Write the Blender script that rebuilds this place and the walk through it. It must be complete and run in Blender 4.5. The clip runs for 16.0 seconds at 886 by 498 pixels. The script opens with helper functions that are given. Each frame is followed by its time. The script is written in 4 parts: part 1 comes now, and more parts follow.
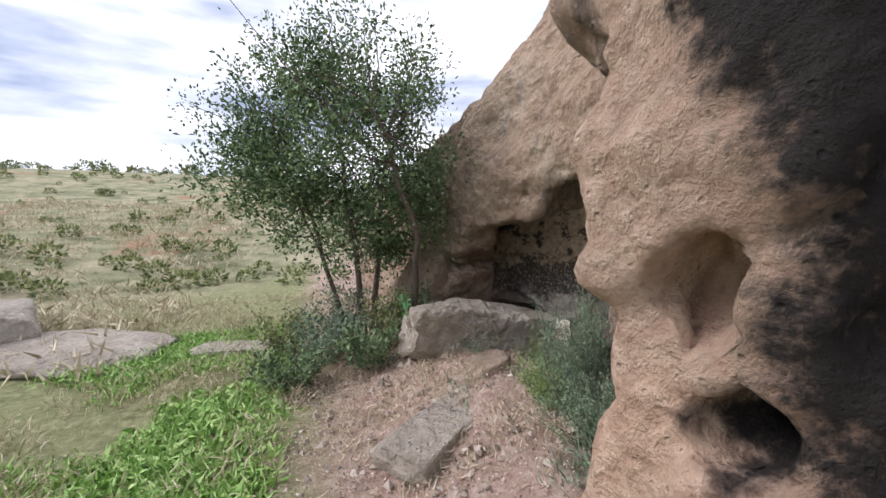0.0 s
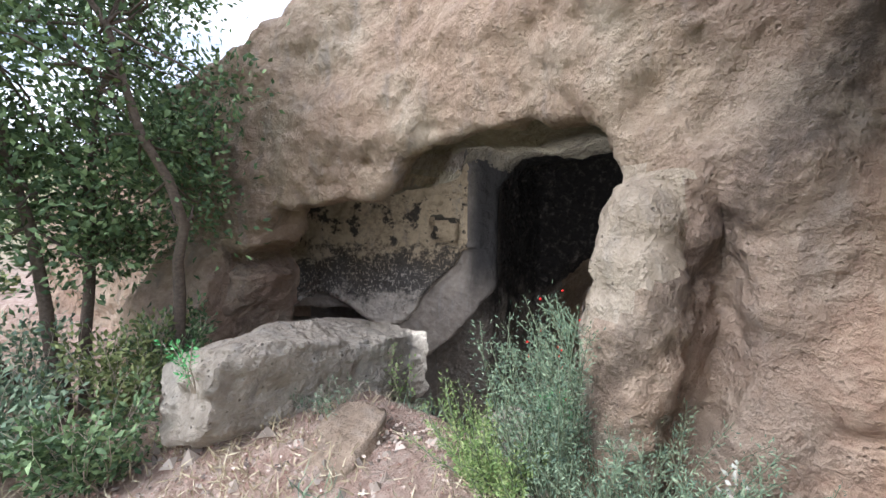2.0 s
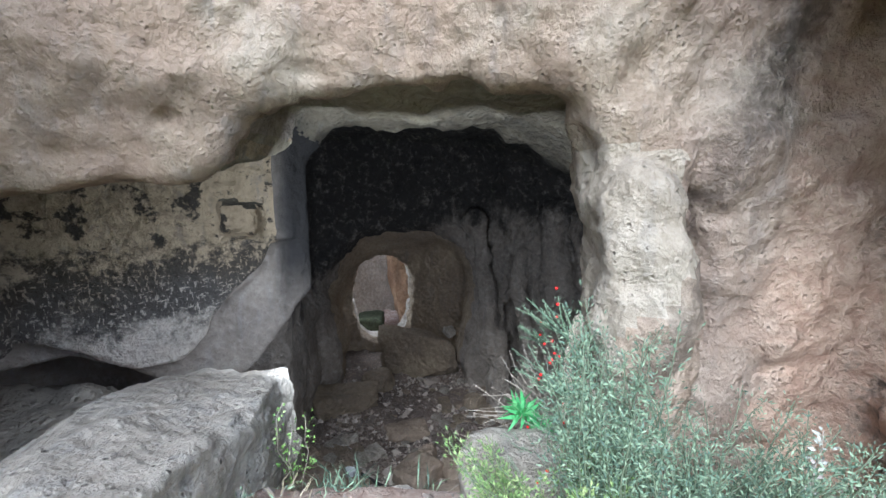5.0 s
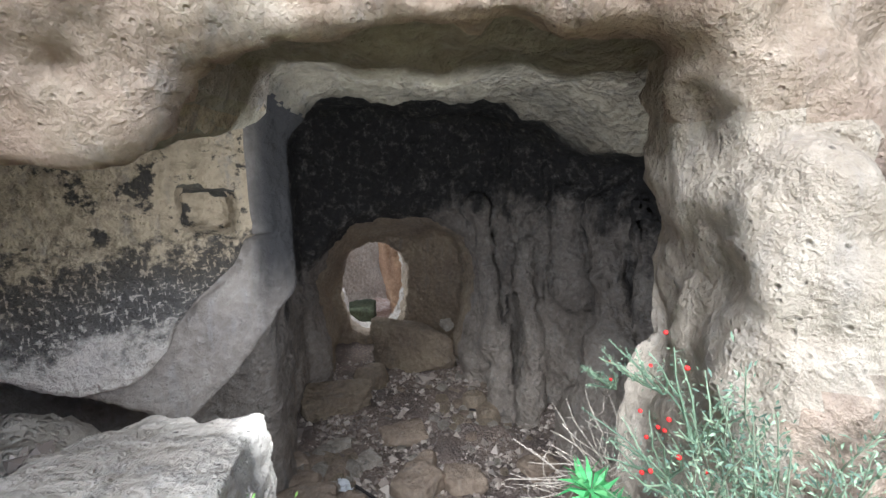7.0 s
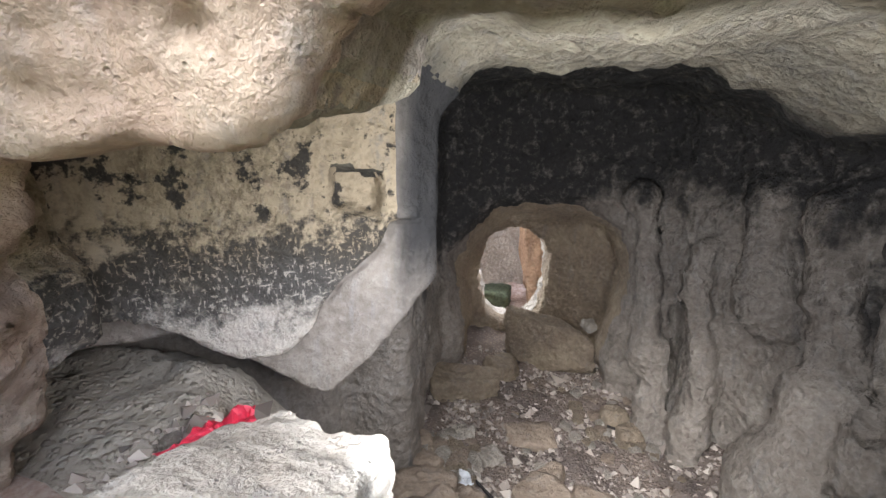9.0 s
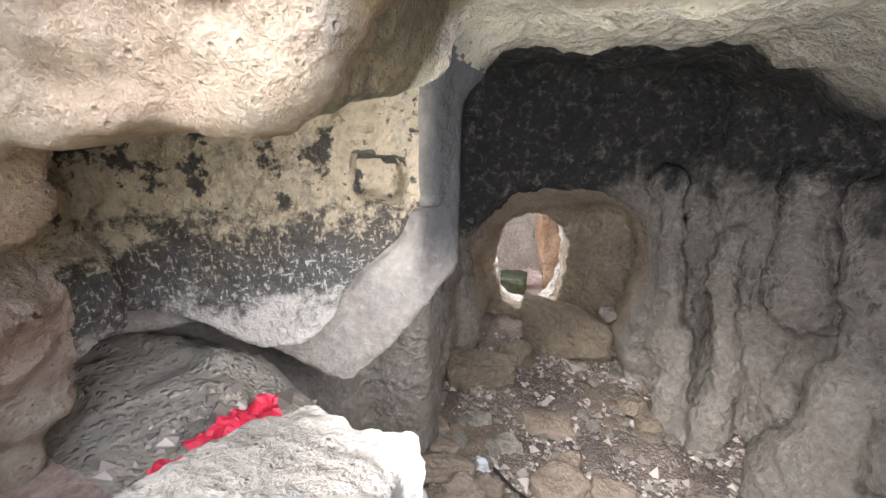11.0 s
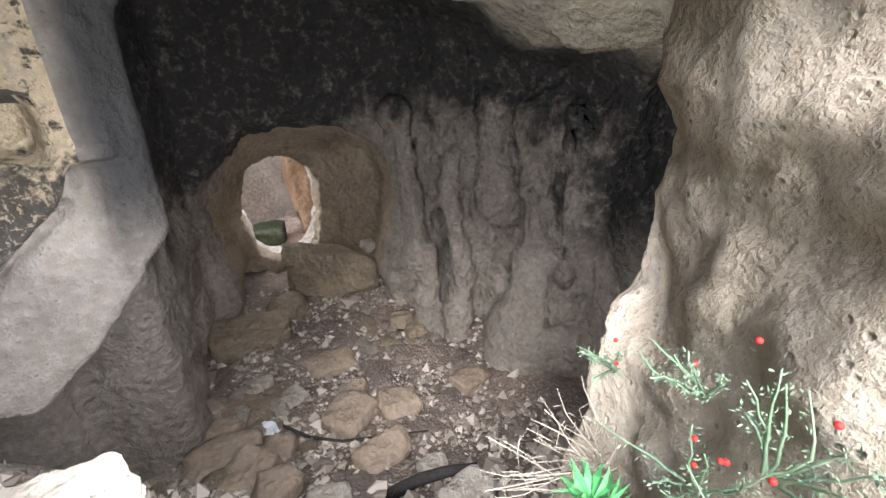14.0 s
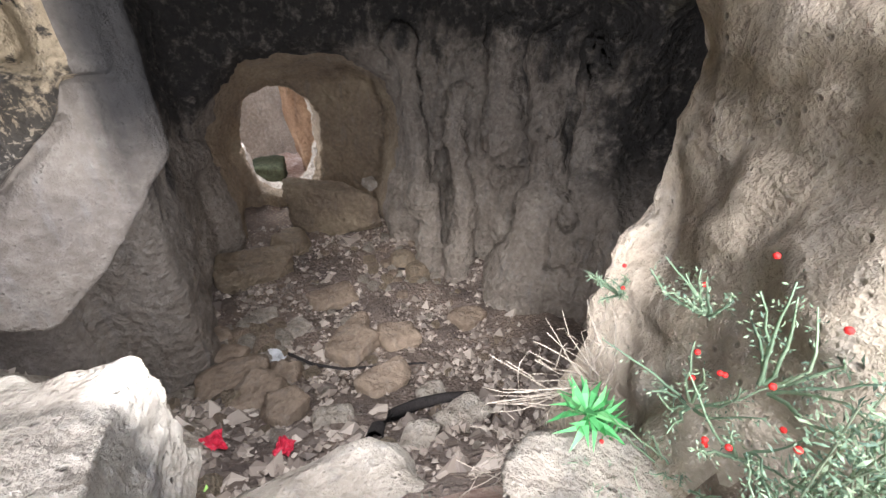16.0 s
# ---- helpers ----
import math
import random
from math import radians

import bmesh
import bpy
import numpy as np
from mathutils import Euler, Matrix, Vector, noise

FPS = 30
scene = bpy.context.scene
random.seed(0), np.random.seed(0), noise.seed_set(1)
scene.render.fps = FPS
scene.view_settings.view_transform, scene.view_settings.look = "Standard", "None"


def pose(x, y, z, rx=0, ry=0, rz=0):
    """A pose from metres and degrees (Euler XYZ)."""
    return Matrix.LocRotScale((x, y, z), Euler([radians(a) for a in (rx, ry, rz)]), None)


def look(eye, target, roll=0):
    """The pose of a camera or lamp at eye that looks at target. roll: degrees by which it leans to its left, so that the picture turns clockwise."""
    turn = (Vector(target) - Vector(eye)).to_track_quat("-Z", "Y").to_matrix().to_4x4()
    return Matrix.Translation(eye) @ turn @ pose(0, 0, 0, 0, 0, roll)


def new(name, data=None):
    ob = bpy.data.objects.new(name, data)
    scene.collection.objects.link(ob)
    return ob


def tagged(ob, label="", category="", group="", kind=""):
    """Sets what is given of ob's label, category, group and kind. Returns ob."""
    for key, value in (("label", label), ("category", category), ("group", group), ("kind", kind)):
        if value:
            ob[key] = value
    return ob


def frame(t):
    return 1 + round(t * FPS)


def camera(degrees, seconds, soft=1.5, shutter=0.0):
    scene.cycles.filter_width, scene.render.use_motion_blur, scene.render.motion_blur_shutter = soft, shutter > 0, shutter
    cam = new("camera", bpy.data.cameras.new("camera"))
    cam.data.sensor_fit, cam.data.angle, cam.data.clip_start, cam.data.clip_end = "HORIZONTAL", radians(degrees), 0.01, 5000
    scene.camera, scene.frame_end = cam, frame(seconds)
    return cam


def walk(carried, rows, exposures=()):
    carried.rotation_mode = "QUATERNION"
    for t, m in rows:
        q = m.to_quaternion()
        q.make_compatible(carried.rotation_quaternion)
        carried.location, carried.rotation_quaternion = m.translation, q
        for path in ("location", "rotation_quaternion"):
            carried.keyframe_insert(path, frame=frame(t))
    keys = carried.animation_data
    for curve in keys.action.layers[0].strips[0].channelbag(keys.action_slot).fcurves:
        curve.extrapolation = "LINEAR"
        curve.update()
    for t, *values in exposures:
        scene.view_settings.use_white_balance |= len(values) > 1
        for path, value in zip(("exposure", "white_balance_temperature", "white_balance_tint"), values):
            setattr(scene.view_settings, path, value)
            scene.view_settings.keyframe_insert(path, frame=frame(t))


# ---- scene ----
cam = camera(95.1, 16.0)
PATH = [
    (0, (0.184, -0.033, 1.767), (0.106, 1.959, 1.608), -1.9),
    (0.5, (0.036, 0.496, 1.682), (0.166, 2.484, 1.502), -0.9),
    (1, (-0.084, 0.946, 1.694), (0.339, 2.89, 1.491), -0.7),
    (1.5, (-0.168, 1.263, 1.693), (0.559, 3.114, 1.487), -0.3),
    (2, (-0.265, 1.541, 1.693), (0.776, 3.231, 1.449), -0.0),
    (2.5, (-0.32, 1.885, 1.683), (1.037, 3.329, 1.41), -0.2),
    (3, (-0.398, 2.131, 1.709), (1.228, 3.248, 1.378), 0.3),
    (3.5, (-0.492, 2.335, 1.695), (1.28, 3.194, 1.347), 1.2),
    (4, (-0.483, 2.523, 1.712), (1.311, 3.352, 1.405), 1.3),
    (4.5, (-0.465, 2.674, 1.724), (1.355, 3.439, 1.402), 0.7),
    (5, (-0.464, 2.856, 1.722), (1.388, 3.518, 1.357), 0.1),
    (7.5, (0.28, 3.275, 1.728), (2.127, 3.885, 1.261), 0.6),
    (8.5, (0.495, 3.398, 1.741), (2.182, 4.333, 1.211), 0.7),
    (9, (0.474, 3.56, 1.735), (1.994, 4.734, 1.174), 0.9),
    (11.5, (0.508, 3.685, 1.743), (1.972, 4.881, 1.092), 0.9),
    (12, (0.575, 3.696, 1.763), (2.222, 4.613, 1.093), 1.7),
    (12.5, (0.603, 3.573, 1.767), (2.371, 4.232, 1.105), 0.5),
    (13, (0.609, 3.55, 1.748), (2.429, 4.001, 1.05), 1.3),
    (13.5, (0.656, 3.511, 1.708), (2.481, 3.784, 0.938), 2.0),
    (14, (0.671, 3.508, 1.689), (2.464, 3.666, 0.817), 2.1),
    (14.5, (0.673, 3.511, 1.66), (2.428, 3.606, 0.704), 3.0),
    (15, (0.659, 3.533, 1.628), (2.357, 3.607, 0.574), 3.5),
    (15.5, (0.647, 3.541, 1.62), (2.321, 3.637, 0.531), 3.9),
    (16, (0.64, 3.538, 1.615), (2.301, 3.669, 0.509), 4.3),
]

EXPOSURES = [(0.0, 0.5, 6200, 18), (1.0, 0.75, 6100, 19), (1.5, 0.95, 6000, 17), (2.5, 1.3, 5600, 11), (3.5, 1.55, 5400, 9), (5.0, 1.6, 5250, 8), (7.5, 2.15, 5600, 10), (9.0, 2.75, 5800, 11), (12.0, 3.08, 5800, 11), (14.0, 2.65, 5900, 12), (16.0, 2.45, 6000, 14)]
scene.cycles.max_bounces, scene.cycles.diffuse_bounces = 16, 12
walk(cam, [(t, look(eye, target, roll)) for t, eye, target, roll in PATH], EXPOSURES)

# ---- light: a bright overcast sky ----
world = bpy.data.worlds.new("overcast_sky")
scene.world = world
world.use_nodes = True
wt = world.node_tree
wt.nodes.clear()
w_out = wt.nodes.new("ShaderNodeOutputWorld")
w_bg = wt.nodes.new("ShaderNodeBackground")
w_sky = wt.nodes.new("ShaderNodeTexSky")
w_sky.sky_type = "NISHITA"
w_sky.sun_disc = False
w_sky.sun_elevation, w_sky.sun_rotation = radians(41), radians(265)
w_tc = wt.nodes.new("ShaderNodeTexCoord")
w_map = wt.nodes.new("ShaderNodeMapping")
w_map.inputs["Scale"].default_value = (1.2, 1.2, 5.0)
w_n = wt.nodes.new("ShaderNodeTexNoise")
w_n.inputs["Scale"].default_value, w_n.inputs["Detail"].default_value = 1.6, 7.0
w_r = wt.nodes.new("ShaderNodeValToRGB")
w_r.color_ramp.elements[0].position, w_r.color_ramp.elements[0].color = 0.38, (3.4, 4.1, 5.4, 1)
w_r.color_ramp.elements[1].position, w_r.color_ramp.elements[1].color = 0.58, (11.5, 11.7, 12.0, 1)
w_mix = wt.nodes.new("ShaderNodeMix")
w_mix.data_type = "RGBA"
w_mix.inputs["Factor"].default_value = 0.9
wt.links.new(w_tc.outputs["Generated"], w_map.inputs["Vector"])
wt.links.new(w_map.outputs["Vector"], w_n.inputs["Vector"])
wt.links.new(w_n.outputs["Fac"], w_r.inputs["Fac"])
wt.links.new(w_sky.outputs["Color"], w_mix.inputs[6])
wt.links.new(w_r.outputs["Color"], w_mix.inputs[7])
wt.links.new(w_mix.outputs[2], w_bg.inputs["Color"])
w_bg.inputs["Strength"].default_value = 0.1
wt.links.new(w_bg.outputs["Background"], w_out.inputs["Surface"])
sun = new("sun", bpy.data.lights.new("sun", "SUN"))
sun.data.energy, sun.data.angle, sun.data.color = 1.9, radians(30), (1.0, 0.96, 0.9)
sun.matrix_world = look((-7.3, -0.6, 6.5), (0, 0, 0))

# daylight of the two openings
def opening_light(name, at, to, wide, high, watts):
    ob = new(name, bpy.data.lights.new(name, "AREA"))
    ob.data.shape, ob.data.size, ob.data.size_y, ob.data.energy, ob.data.color = "RECTANGLE", wide, high, watts, (0.98, 0.975, 0.96)
    ob.matrix_world = LOCAL @ look(at, to)


# ---- the cave's own axes: u into the cliff, v along it, z up ----
LOCAL = Matrix.Translation((0.6, 3.57, 0)) @ Matrix.Rotation(radians(20.43), 4, "Z")


opening_light("mouth_daylight", (1.1, -0.05, 1.1), (5.0, -0.1, -0.45), 1.35, 1.0, 23)
opening_light("rear_daylight", (9.7, 2.0, -1.1), (6.0, 0.4, -2.4), 1.0, 1.8, 12)


# ---- small tools ----
def hashed(ix, iy, iz, seed):
    n = (ix * 374761393 + iy * 668265263 + iz * 2147483647 + seed * 974711) & 0x7FFFFFFF
    n = ((n ^ (n >> 13)) * 1274126177) & 0x7FFFFFFF
    n = ((n ^ (n >> 16)) * 668265263) & 0x7FFFFFFF
    return (n & 0xFFFF) / 32767.5 - 1.0


def value_noise(p, freq, seed=0):
    """Smooth noise in -1..1 at the points p (n, 3)."""
    q = p * np.asarray(freq)
    i = np.floor(q).astype(np.int64)
    f = q - i
    f = f * f * (3 - 2 * f)
    total = np.zeros(len(p))
    for dx in (0, 1):
        for dy in (0, 1):
            for dz in (0, 1):
                w = (f[:, 0] if dx else 1 - f[:, 0]) * (f[:, 1] if dy else 1 - f[:, 1]) * (f[:, 2] if dz else 1 - f[:, 2])
                total += w * hashed(i[:, 0] + dx, i[:, 1] + dy, i[:, 2] + dz, seed)
    return total


def fractal(p, freq, octaves, seed=0, gain=0.5):
    total, amp = np.zeros(len(p)), 1.0
    for o in range(octaves):
        total += amp * value_noise(p, np.asarray(freq) * 2.03 ** o, seed + 17 * o)
        amp *= gain
    return total


def smin(a, b, k):
    h = np.clip(0.5 + 0.5 * (b - a) / k, 0, 1)
    return b + (a - b) * h - k * h * (1 - h)


def smax(a, b, k):
    return -smin(-a, -b, k)


def step(x, a, b):
    t = np.clip((x - a) / (b - a), 0, 1)
    return t * t * (3 - 2 * t)


def poly_dist(x, y, pts):
    """Signed distance to a polygon, negative inside."""
    best, inside = np.full(x.shape, 1e9), np.zeros(x.shape, bool)
    for (x0, y0), (x1, y1) in zip(pts, pts[1:] + pts[:1]):
        ex, ey = x1 - x0, y1 - y0
        t = np.clip(((x - x0) * ex + (y - y0) * ey) / (ex * ex + ey * ey), 0, 1)
        best = np.minimum(best, np.hypot(x - x0 - ex * t, y - y0 - ey * t))
        cross = ((y0 <= y) != (y1 <= y)) & (x < x0 + (y - y0) * ex / (ey if ey else 1e-9))
        inside ^= cross
    return np.where(inside, -best, best)


def ball(u, v, z, c, r):
    k = np.sqrt(((u - c[0]) / r[0]) ** 2 + ((v - c[1]) / r[1]) ** 2 + ((z - c[2]) / r[2]) ** 2)
    return (k - 1) * min(r)


def surface_net(field, lo, n, h):
    """Vertices and quads of the zero surface of field(u, v, z); the quads face the positive side."""
    axes = [lo[a] + h * np.arange(n[a]) for a in range(3)]
    f = field(*np.meshgrid(*axes, indexing="ij"))
    neg = f < 0
    c = np.zeros(tuple(k - 1 for k in n), np.int8)
    for d in range(8):
        c += neg[d & 1:n[0] - 1 + (d & 1), d >> 1 & 1:n[1] - 1 + (d >> 1 & 1), d >> 2:n[2] - 1 + (d >> 2)]
    cells = np.argwhere((c > 0) & (c < 8))
    index = np.full(c.shape, -1, np.int64)
    index[tuple(cells.T)] = np.arange(len(cells))
    corner = [np.array((d & 1, d >> 1 & 1, d >> 2)) for d in range(8)]
    val = np.stack([f[tuple((cells + k).T)] for k in corner], 1)
    total, count = np.zeros((len(cells), 3)), np.zeros(len(cells))
    for a in range(8):
        for bit in (1, 2, 4):
            b = a | bit
            if b == a:
                continue
            va, vb = val[:, a], val[:, b]
            hit = (va < 0) != (vb < 0)
            t = np.where(hit, va / np.where(hit, va - vb, 1), 0)[:, None]
            total += np.where(hit[:, None], corner[a] + (corner[b] - corner[a]) * t, 0)
            count += hit
    verts = (cells + total / count[:, None]) * h + np.asarray(lo)
    quads = []
    for ax in range(3):
        o1, o2 = [a for a in range(3) if a != ax]
        first = [slice(1, n[a] - 1) for a in range(3)]
        first[ax] = slice(0, n[ax] - 1)
        second = list(first)
        second[ax] = slice(1, n[ax])
        s0, s1 = neg[tuple(first)], neg[tuple(second)]
        for want in (True, False):
            e = np.argwhere((s0 != s1) & (s0 == want))
            e = e + np.array([0 if a == ax else 1 for a in range(3)])
            d1, d2 = np.eye(3, dtype=int)[o1], np.eye(3, dtype=int)[o2]
            ring = [e - d1 - d2, e - d2, e, e - d1]
            q = np.stack([index[tuple(r.T)] for r in ring], 1)
            flip = (ax == 1) != (not want)
            quads.append(q[:, ::-1] if flip else q)
    return verts, np.concatenate(quads)


def mesh_from(name, verts, faces, smooth=True):
    me = bpy.data.meshes.new(name)
    me.from_pydata(np.asarray(verts).tolist(), [], np.asarray(faces).tolist() if not isinstance(faces, list) else faces)
    if smooth:
        me.polygons.foreach_set("use_smooth", np.ones(len(me.polygons), bool))
    me.update()
    return me


def normals_of(verts, quads):
    a, b, c, d = (verts[quads[:, k]] for k in range(4))
    fn = np.cross(c - a, d - b)
    vn = np.zeros_like(verts)
    for k in range(4):
        np.add.at(vn, quads[:, k], fn)
    fn = fn / np.maximum(np.linalg.norm(fn, axis=1), 1e-12)[:, None]
    return fn, vn / np.maximum(np.linalg.norm(vn, axis=1), 1e-12)[:, None]


# ---- materials ----
def material(name, rough=0.9):
    m = bpy.data.materials.new(name)
    m.use_nodes = True
    b = m.node_tree.nodes["Principled BSDF"]
    b.inputs["Roughness"].default_value = rough
    b.inputs["Specular IOR Level"].default_value = 0.25
    return m, m.node_tree, b


def add(tree, kind, **values):
    n = tree.nodes.new(kind)
    for key, value in values.items():
        n.inputs[key.replace("_", " ")].default_value = value
    return n


def noise_node(tree, vec, scale, detail=6.0, rough=0.55, stretch=None):
    if stretch:
        mp = tree.nodes.new("ShaderNodeMapping")
        mp.inputs["Scale"].default_value = stretch
        tree.links.new(vec, mp.inputs["Vector"])
        vec = mp.outputs["Vector"]
    n = add(tree, "ShaderNodeTexNoise", Scale=scale, Detail=detail, Roughness=rough)
    tree.links.new(vec, n.inputs["Vector"])
    return n.outputs["Fac"]


def ramp(tree, fac, *stops):
    r = tree.nodes.new("ShaderNodeValToRGB")
    r.color_ramp.elements.remove(r.color_ramp.elements[1])
    for i, (pos, col) in enumerate(stops):
        e = r.color_ramp.elements[0] if i == 0 else r.color_ramp.elements.new(pos)
        e.position = pos
        e.color = (*col, 1) if len(col) == 3 else col
    tree.links.new(fac, r.inputs["Fac"])
    return r.outputs["Color"]


def mix(tree, fac, a, b, mode="MIX"):
    n = tree.nodes.new("ShaderNodeMix")
    n.data_type, n.blend_type = "RGBA", mode
    for value, slot in ((fac, 0), (a, 6), (b, 7)):
        if isinstance(value, (int, float)):
            n.inputs[slot].default_value = value
        elif isinstance(value, tuple):
            n.inputs[slot].default_value = (*value, 1)
        else:
            tree.links.new(value, n.inputs[slot])
    return n.outputs[2]


def calc(tree, op, a, b=0.0, clamp=False):
    n = tree.nodes.new("ShaderNodeMath")
    n.operation, n.use_clamp = op, clamp
    for value, slot in ((a, 0), (b, 1)):
        if isinstance(value, (int, float)):
            n.inputs[slot].default_value = value
        else:
            tree.links.new(value, n.inputs[slot])
    return n.outputs[0]


def smooth_range(tree, x, a, b):
    n = tree.nodes.new("ShaderNodeMapRange")
    n.interpolation_type = "SMOOTHSTEP"
    n.inputs["From Min"].default_value, n.inputs["From Max"].default_value = a, b
    tree.links.new(x, n.inputs["Value"])
    return n.outputs["Result"]


def bump(tree, shader, height, strength, distance):
    n = add(tree, "ShaderNodeBump", Strength=strength, Distance=distance)
    tree.links.new(height, n.inputs["Height"])
    tree.links.new(n.outputs["Normal"], shader.inputs["Normal"])


def rock_material(name, light, mid, dark, soot=None, pits=0.5, grey=0.4, relief=1.0):
    """Weathered sandstone. soot: a function of the tree and its u, v, z that gives where soot or painted shade blackens
    the rock.
    """
    m, t, b = material(name)
    tc = t.nodes.new("ShaderNodeTexCoord").outputs["Object"]
    big = noise_node(t, tc, 1.3, 5, 0.6)
    fine = noise_node(t, tc, 14.0, 8, 0.65)
    grain = noise_node(t, tc, 90.0, 4, 0.7)
    streak = noise_node(t, tc, 3.0, 6, 0.6, (2.6, 2.6, 0.45))
    col = ramp(t, big, (0.3, dark), (0.5, mid), (0.68, light))
    col = mix(t, calc(t, "MULTIPLY", smooth_range(t, streak, 0.5, 0.72), grey, True), col, (0.33, 0.31, 0.29))
    col = mix(t, smooth_range(t, fine, 0.35, 0.75), mix(t, 1.0, col, (0.72, 0.7, 0.68), "MULTIPLY"), col)
    col = mix(t, calc(t, "MULTIPLY", smooth_range(t, grain, 0.55, 0.8), 0.35), col, light)
    vor = add(t, "ShaderNodeTexVoronoi", Scale=26.0)
    t.links.new(tc, vor.inputs["Vector"])
    hole = calc(t, "MULTIPLY", calc(t, "SUBTRACT", 1.0, smooth_range(t, vor.outputs["Distance"], 0.1, 0.32)), smooth_range(t, fine, 0.5, 0.62))
    col = mix(t, calc(t, "MULTIPLY", hole, pits, True), col, (0.1, 0.085, 0.07))
    if soot is left_soot:
        spl = t.nodes.new("ShaderNodeSeparateXYZ")
        t.links.new(tc, spl.inputs["Vector"])
        lowz = smooth_range(t, calc(t, "ADD", spl.outputs["Z"], calc(t, "MULTIPLY", big, 0.9)), 1.0, 1.5)
        col = mix(t, lowz, mix(t, 0.75, col, (0.62, 0.555, 0.48)), mix(t, smooth_range(t, fine, 0.4, 0.6), col, (0.42, 0.33, 0.22)))
    if soot is cliff_soot_shade:
        pink = noise_node(t, tc, 0.8, 4, 0.6)
        where = t.nodes.new("ShaderNodeSeparateXYZ")
        t.links.new(tc, where.inputs["Vector"])
        along_v = calc(t, "ADD", calc(t, "MULTIPLY", where.outputs["Y"], -1.0), calc(t, "MULTIPLY", calc(t, "SUBTRACT", pink, 0.5), 1.1))
        col = mix(t, calc(t, "MULTIPLY", smooth_range(t, pink, 0.42, 0.58), 0.25), col, (0.58, 0.37, 0.26))
        # a grey weathered strip, and the raw reddish rock low beside it
        strip = calc(t, "MULTIPLY", smooth_range(t, calc(t, "ADD", along_v, calc(t, "MULTIPLY", where.outputs["Z"], 0.15)), 1.5, 1.75), 0.22)
        col = mix(t, strip, col, mix(t, smooth_range(t, fine, 0.4, 0.65), (0.27, 0.235, 0.215), (0.43, 0.385, 0.35)))
        low = calc(t, "SUBTRACT", 1.0, smooth_range(t, calc(t, "ADD", where.outputs["Z"], calc(t, "MULTIPLY", pink, 0.8)), 1.5, 1.9))
        raw = calc(t, "MULTIPLY", smooth_range(t, along_v, 1.86, 2.08), calc(t, "ADD", calc(t, "MULTIPLY", low, 0.35), 0.55))
        col = mix(t, raw, col, mix(t, smooth_range(t, fine, 0.35, 0.65), (0.58, 0.37, 0.26), (0.76, 0.55, 0.4)))
    if soot:
        sep = t.nodes.new("ShaderNodeSeparateXYZ")
        t.links.new(tc, sep.inputs["Vector"])
        s = soot(t, sep.outputs["X"], sep.outputs["Y"], sep.outputs["Z"], tc, fine, big)
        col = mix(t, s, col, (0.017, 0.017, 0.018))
    t.links.new(col, b.inputs["Base Color"])
    med = noise_node(t, tc, 5.5, 8, 0.62)
    hgt = calc(t, "ADD", calc(t, "MULTIPLY", med, 1.6), calc(t, "ADD", calc(t, "MULTIPLY", fine, 0.7), calc(t, "MULTIPLY", grain, 0.12)))
    chip = add(t, "ShaderNodeTexVoronoi", Scale=8.0)
    t.links.new(tc, chip.inputs["Vector"])
    hgt = calc(t, "ADD", hgt, calc(t, "ADD", calc(t, "MULTIPLY", chip.outputs["Distance"], 0.7), calc(t, "MULTIPLY", fine, 0.4)))
    hgt = calc(t, "SUBTRACT", hgt, calc(t, "MULTIPLY", hole, 0.35))
    bump(t, b, hgt, 1.0, 0.075 * relief)
    return m


def cliff_soot_shade(t, u, v, z, tc, fine, big):
    rough = calc(t, "ADD", calc(t, "MULTIPLY", fine, 0.5), calc(t, "MULTIPLY", big, 0.9))
    # cave beside the start and overhang above it: soot, the cave's shade painted in
    a = smooth_range(t, calc(t, "ADD", calc(t, "MULTIPLY", v, -1.0), rough), 3.12, 3.34)
    high = smooth_range(t, calc(t, "ADD", z, calc(t, "MULTIPLY", rough, 0.7)), 2.45, 2.75)
    low = calc(t, "SUBTRACT", 1.0, smooth_range(t, z, 2.5, 2.75))
    a = calc(t, "MAXIMUM", a, calc(t, "MULTIPLY", calc(t, "MULTIPLY", high, low), smooth_range(t, calc(t, "ADD", calc(t, "MULTIPLY", v, -1.0), rough), 3.05, 3.25)))
    # a dark streak down the face
    off = calc(t, "ABSOLUTE", calc(t, "ADD", calc(t, "ADD", v, 1.7), calc(t, "MULTIPLY", calc(t, "SUBTRACT", z, 2.0), 0.52)))
    b = calc(t, "MULTIPLY", calc(t, "SUBTRACT", 1.0, smooth_range(t, calc(t, "ADD", off, calc(t, "MULTIPLY", fine, 0.45)), 0.22, 0.4)), 0.5)
    # shade inside the lower window hole, painted black
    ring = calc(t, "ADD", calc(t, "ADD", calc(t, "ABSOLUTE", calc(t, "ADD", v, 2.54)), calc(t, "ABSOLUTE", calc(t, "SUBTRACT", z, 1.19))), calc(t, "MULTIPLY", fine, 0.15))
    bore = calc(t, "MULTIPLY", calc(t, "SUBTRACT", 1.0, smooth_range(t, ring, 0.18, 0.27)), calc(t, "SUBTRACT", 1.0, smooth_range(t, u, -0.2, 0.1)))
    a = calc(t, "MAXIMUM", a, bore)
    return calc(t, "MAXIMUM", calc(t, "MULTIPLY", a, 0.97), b)


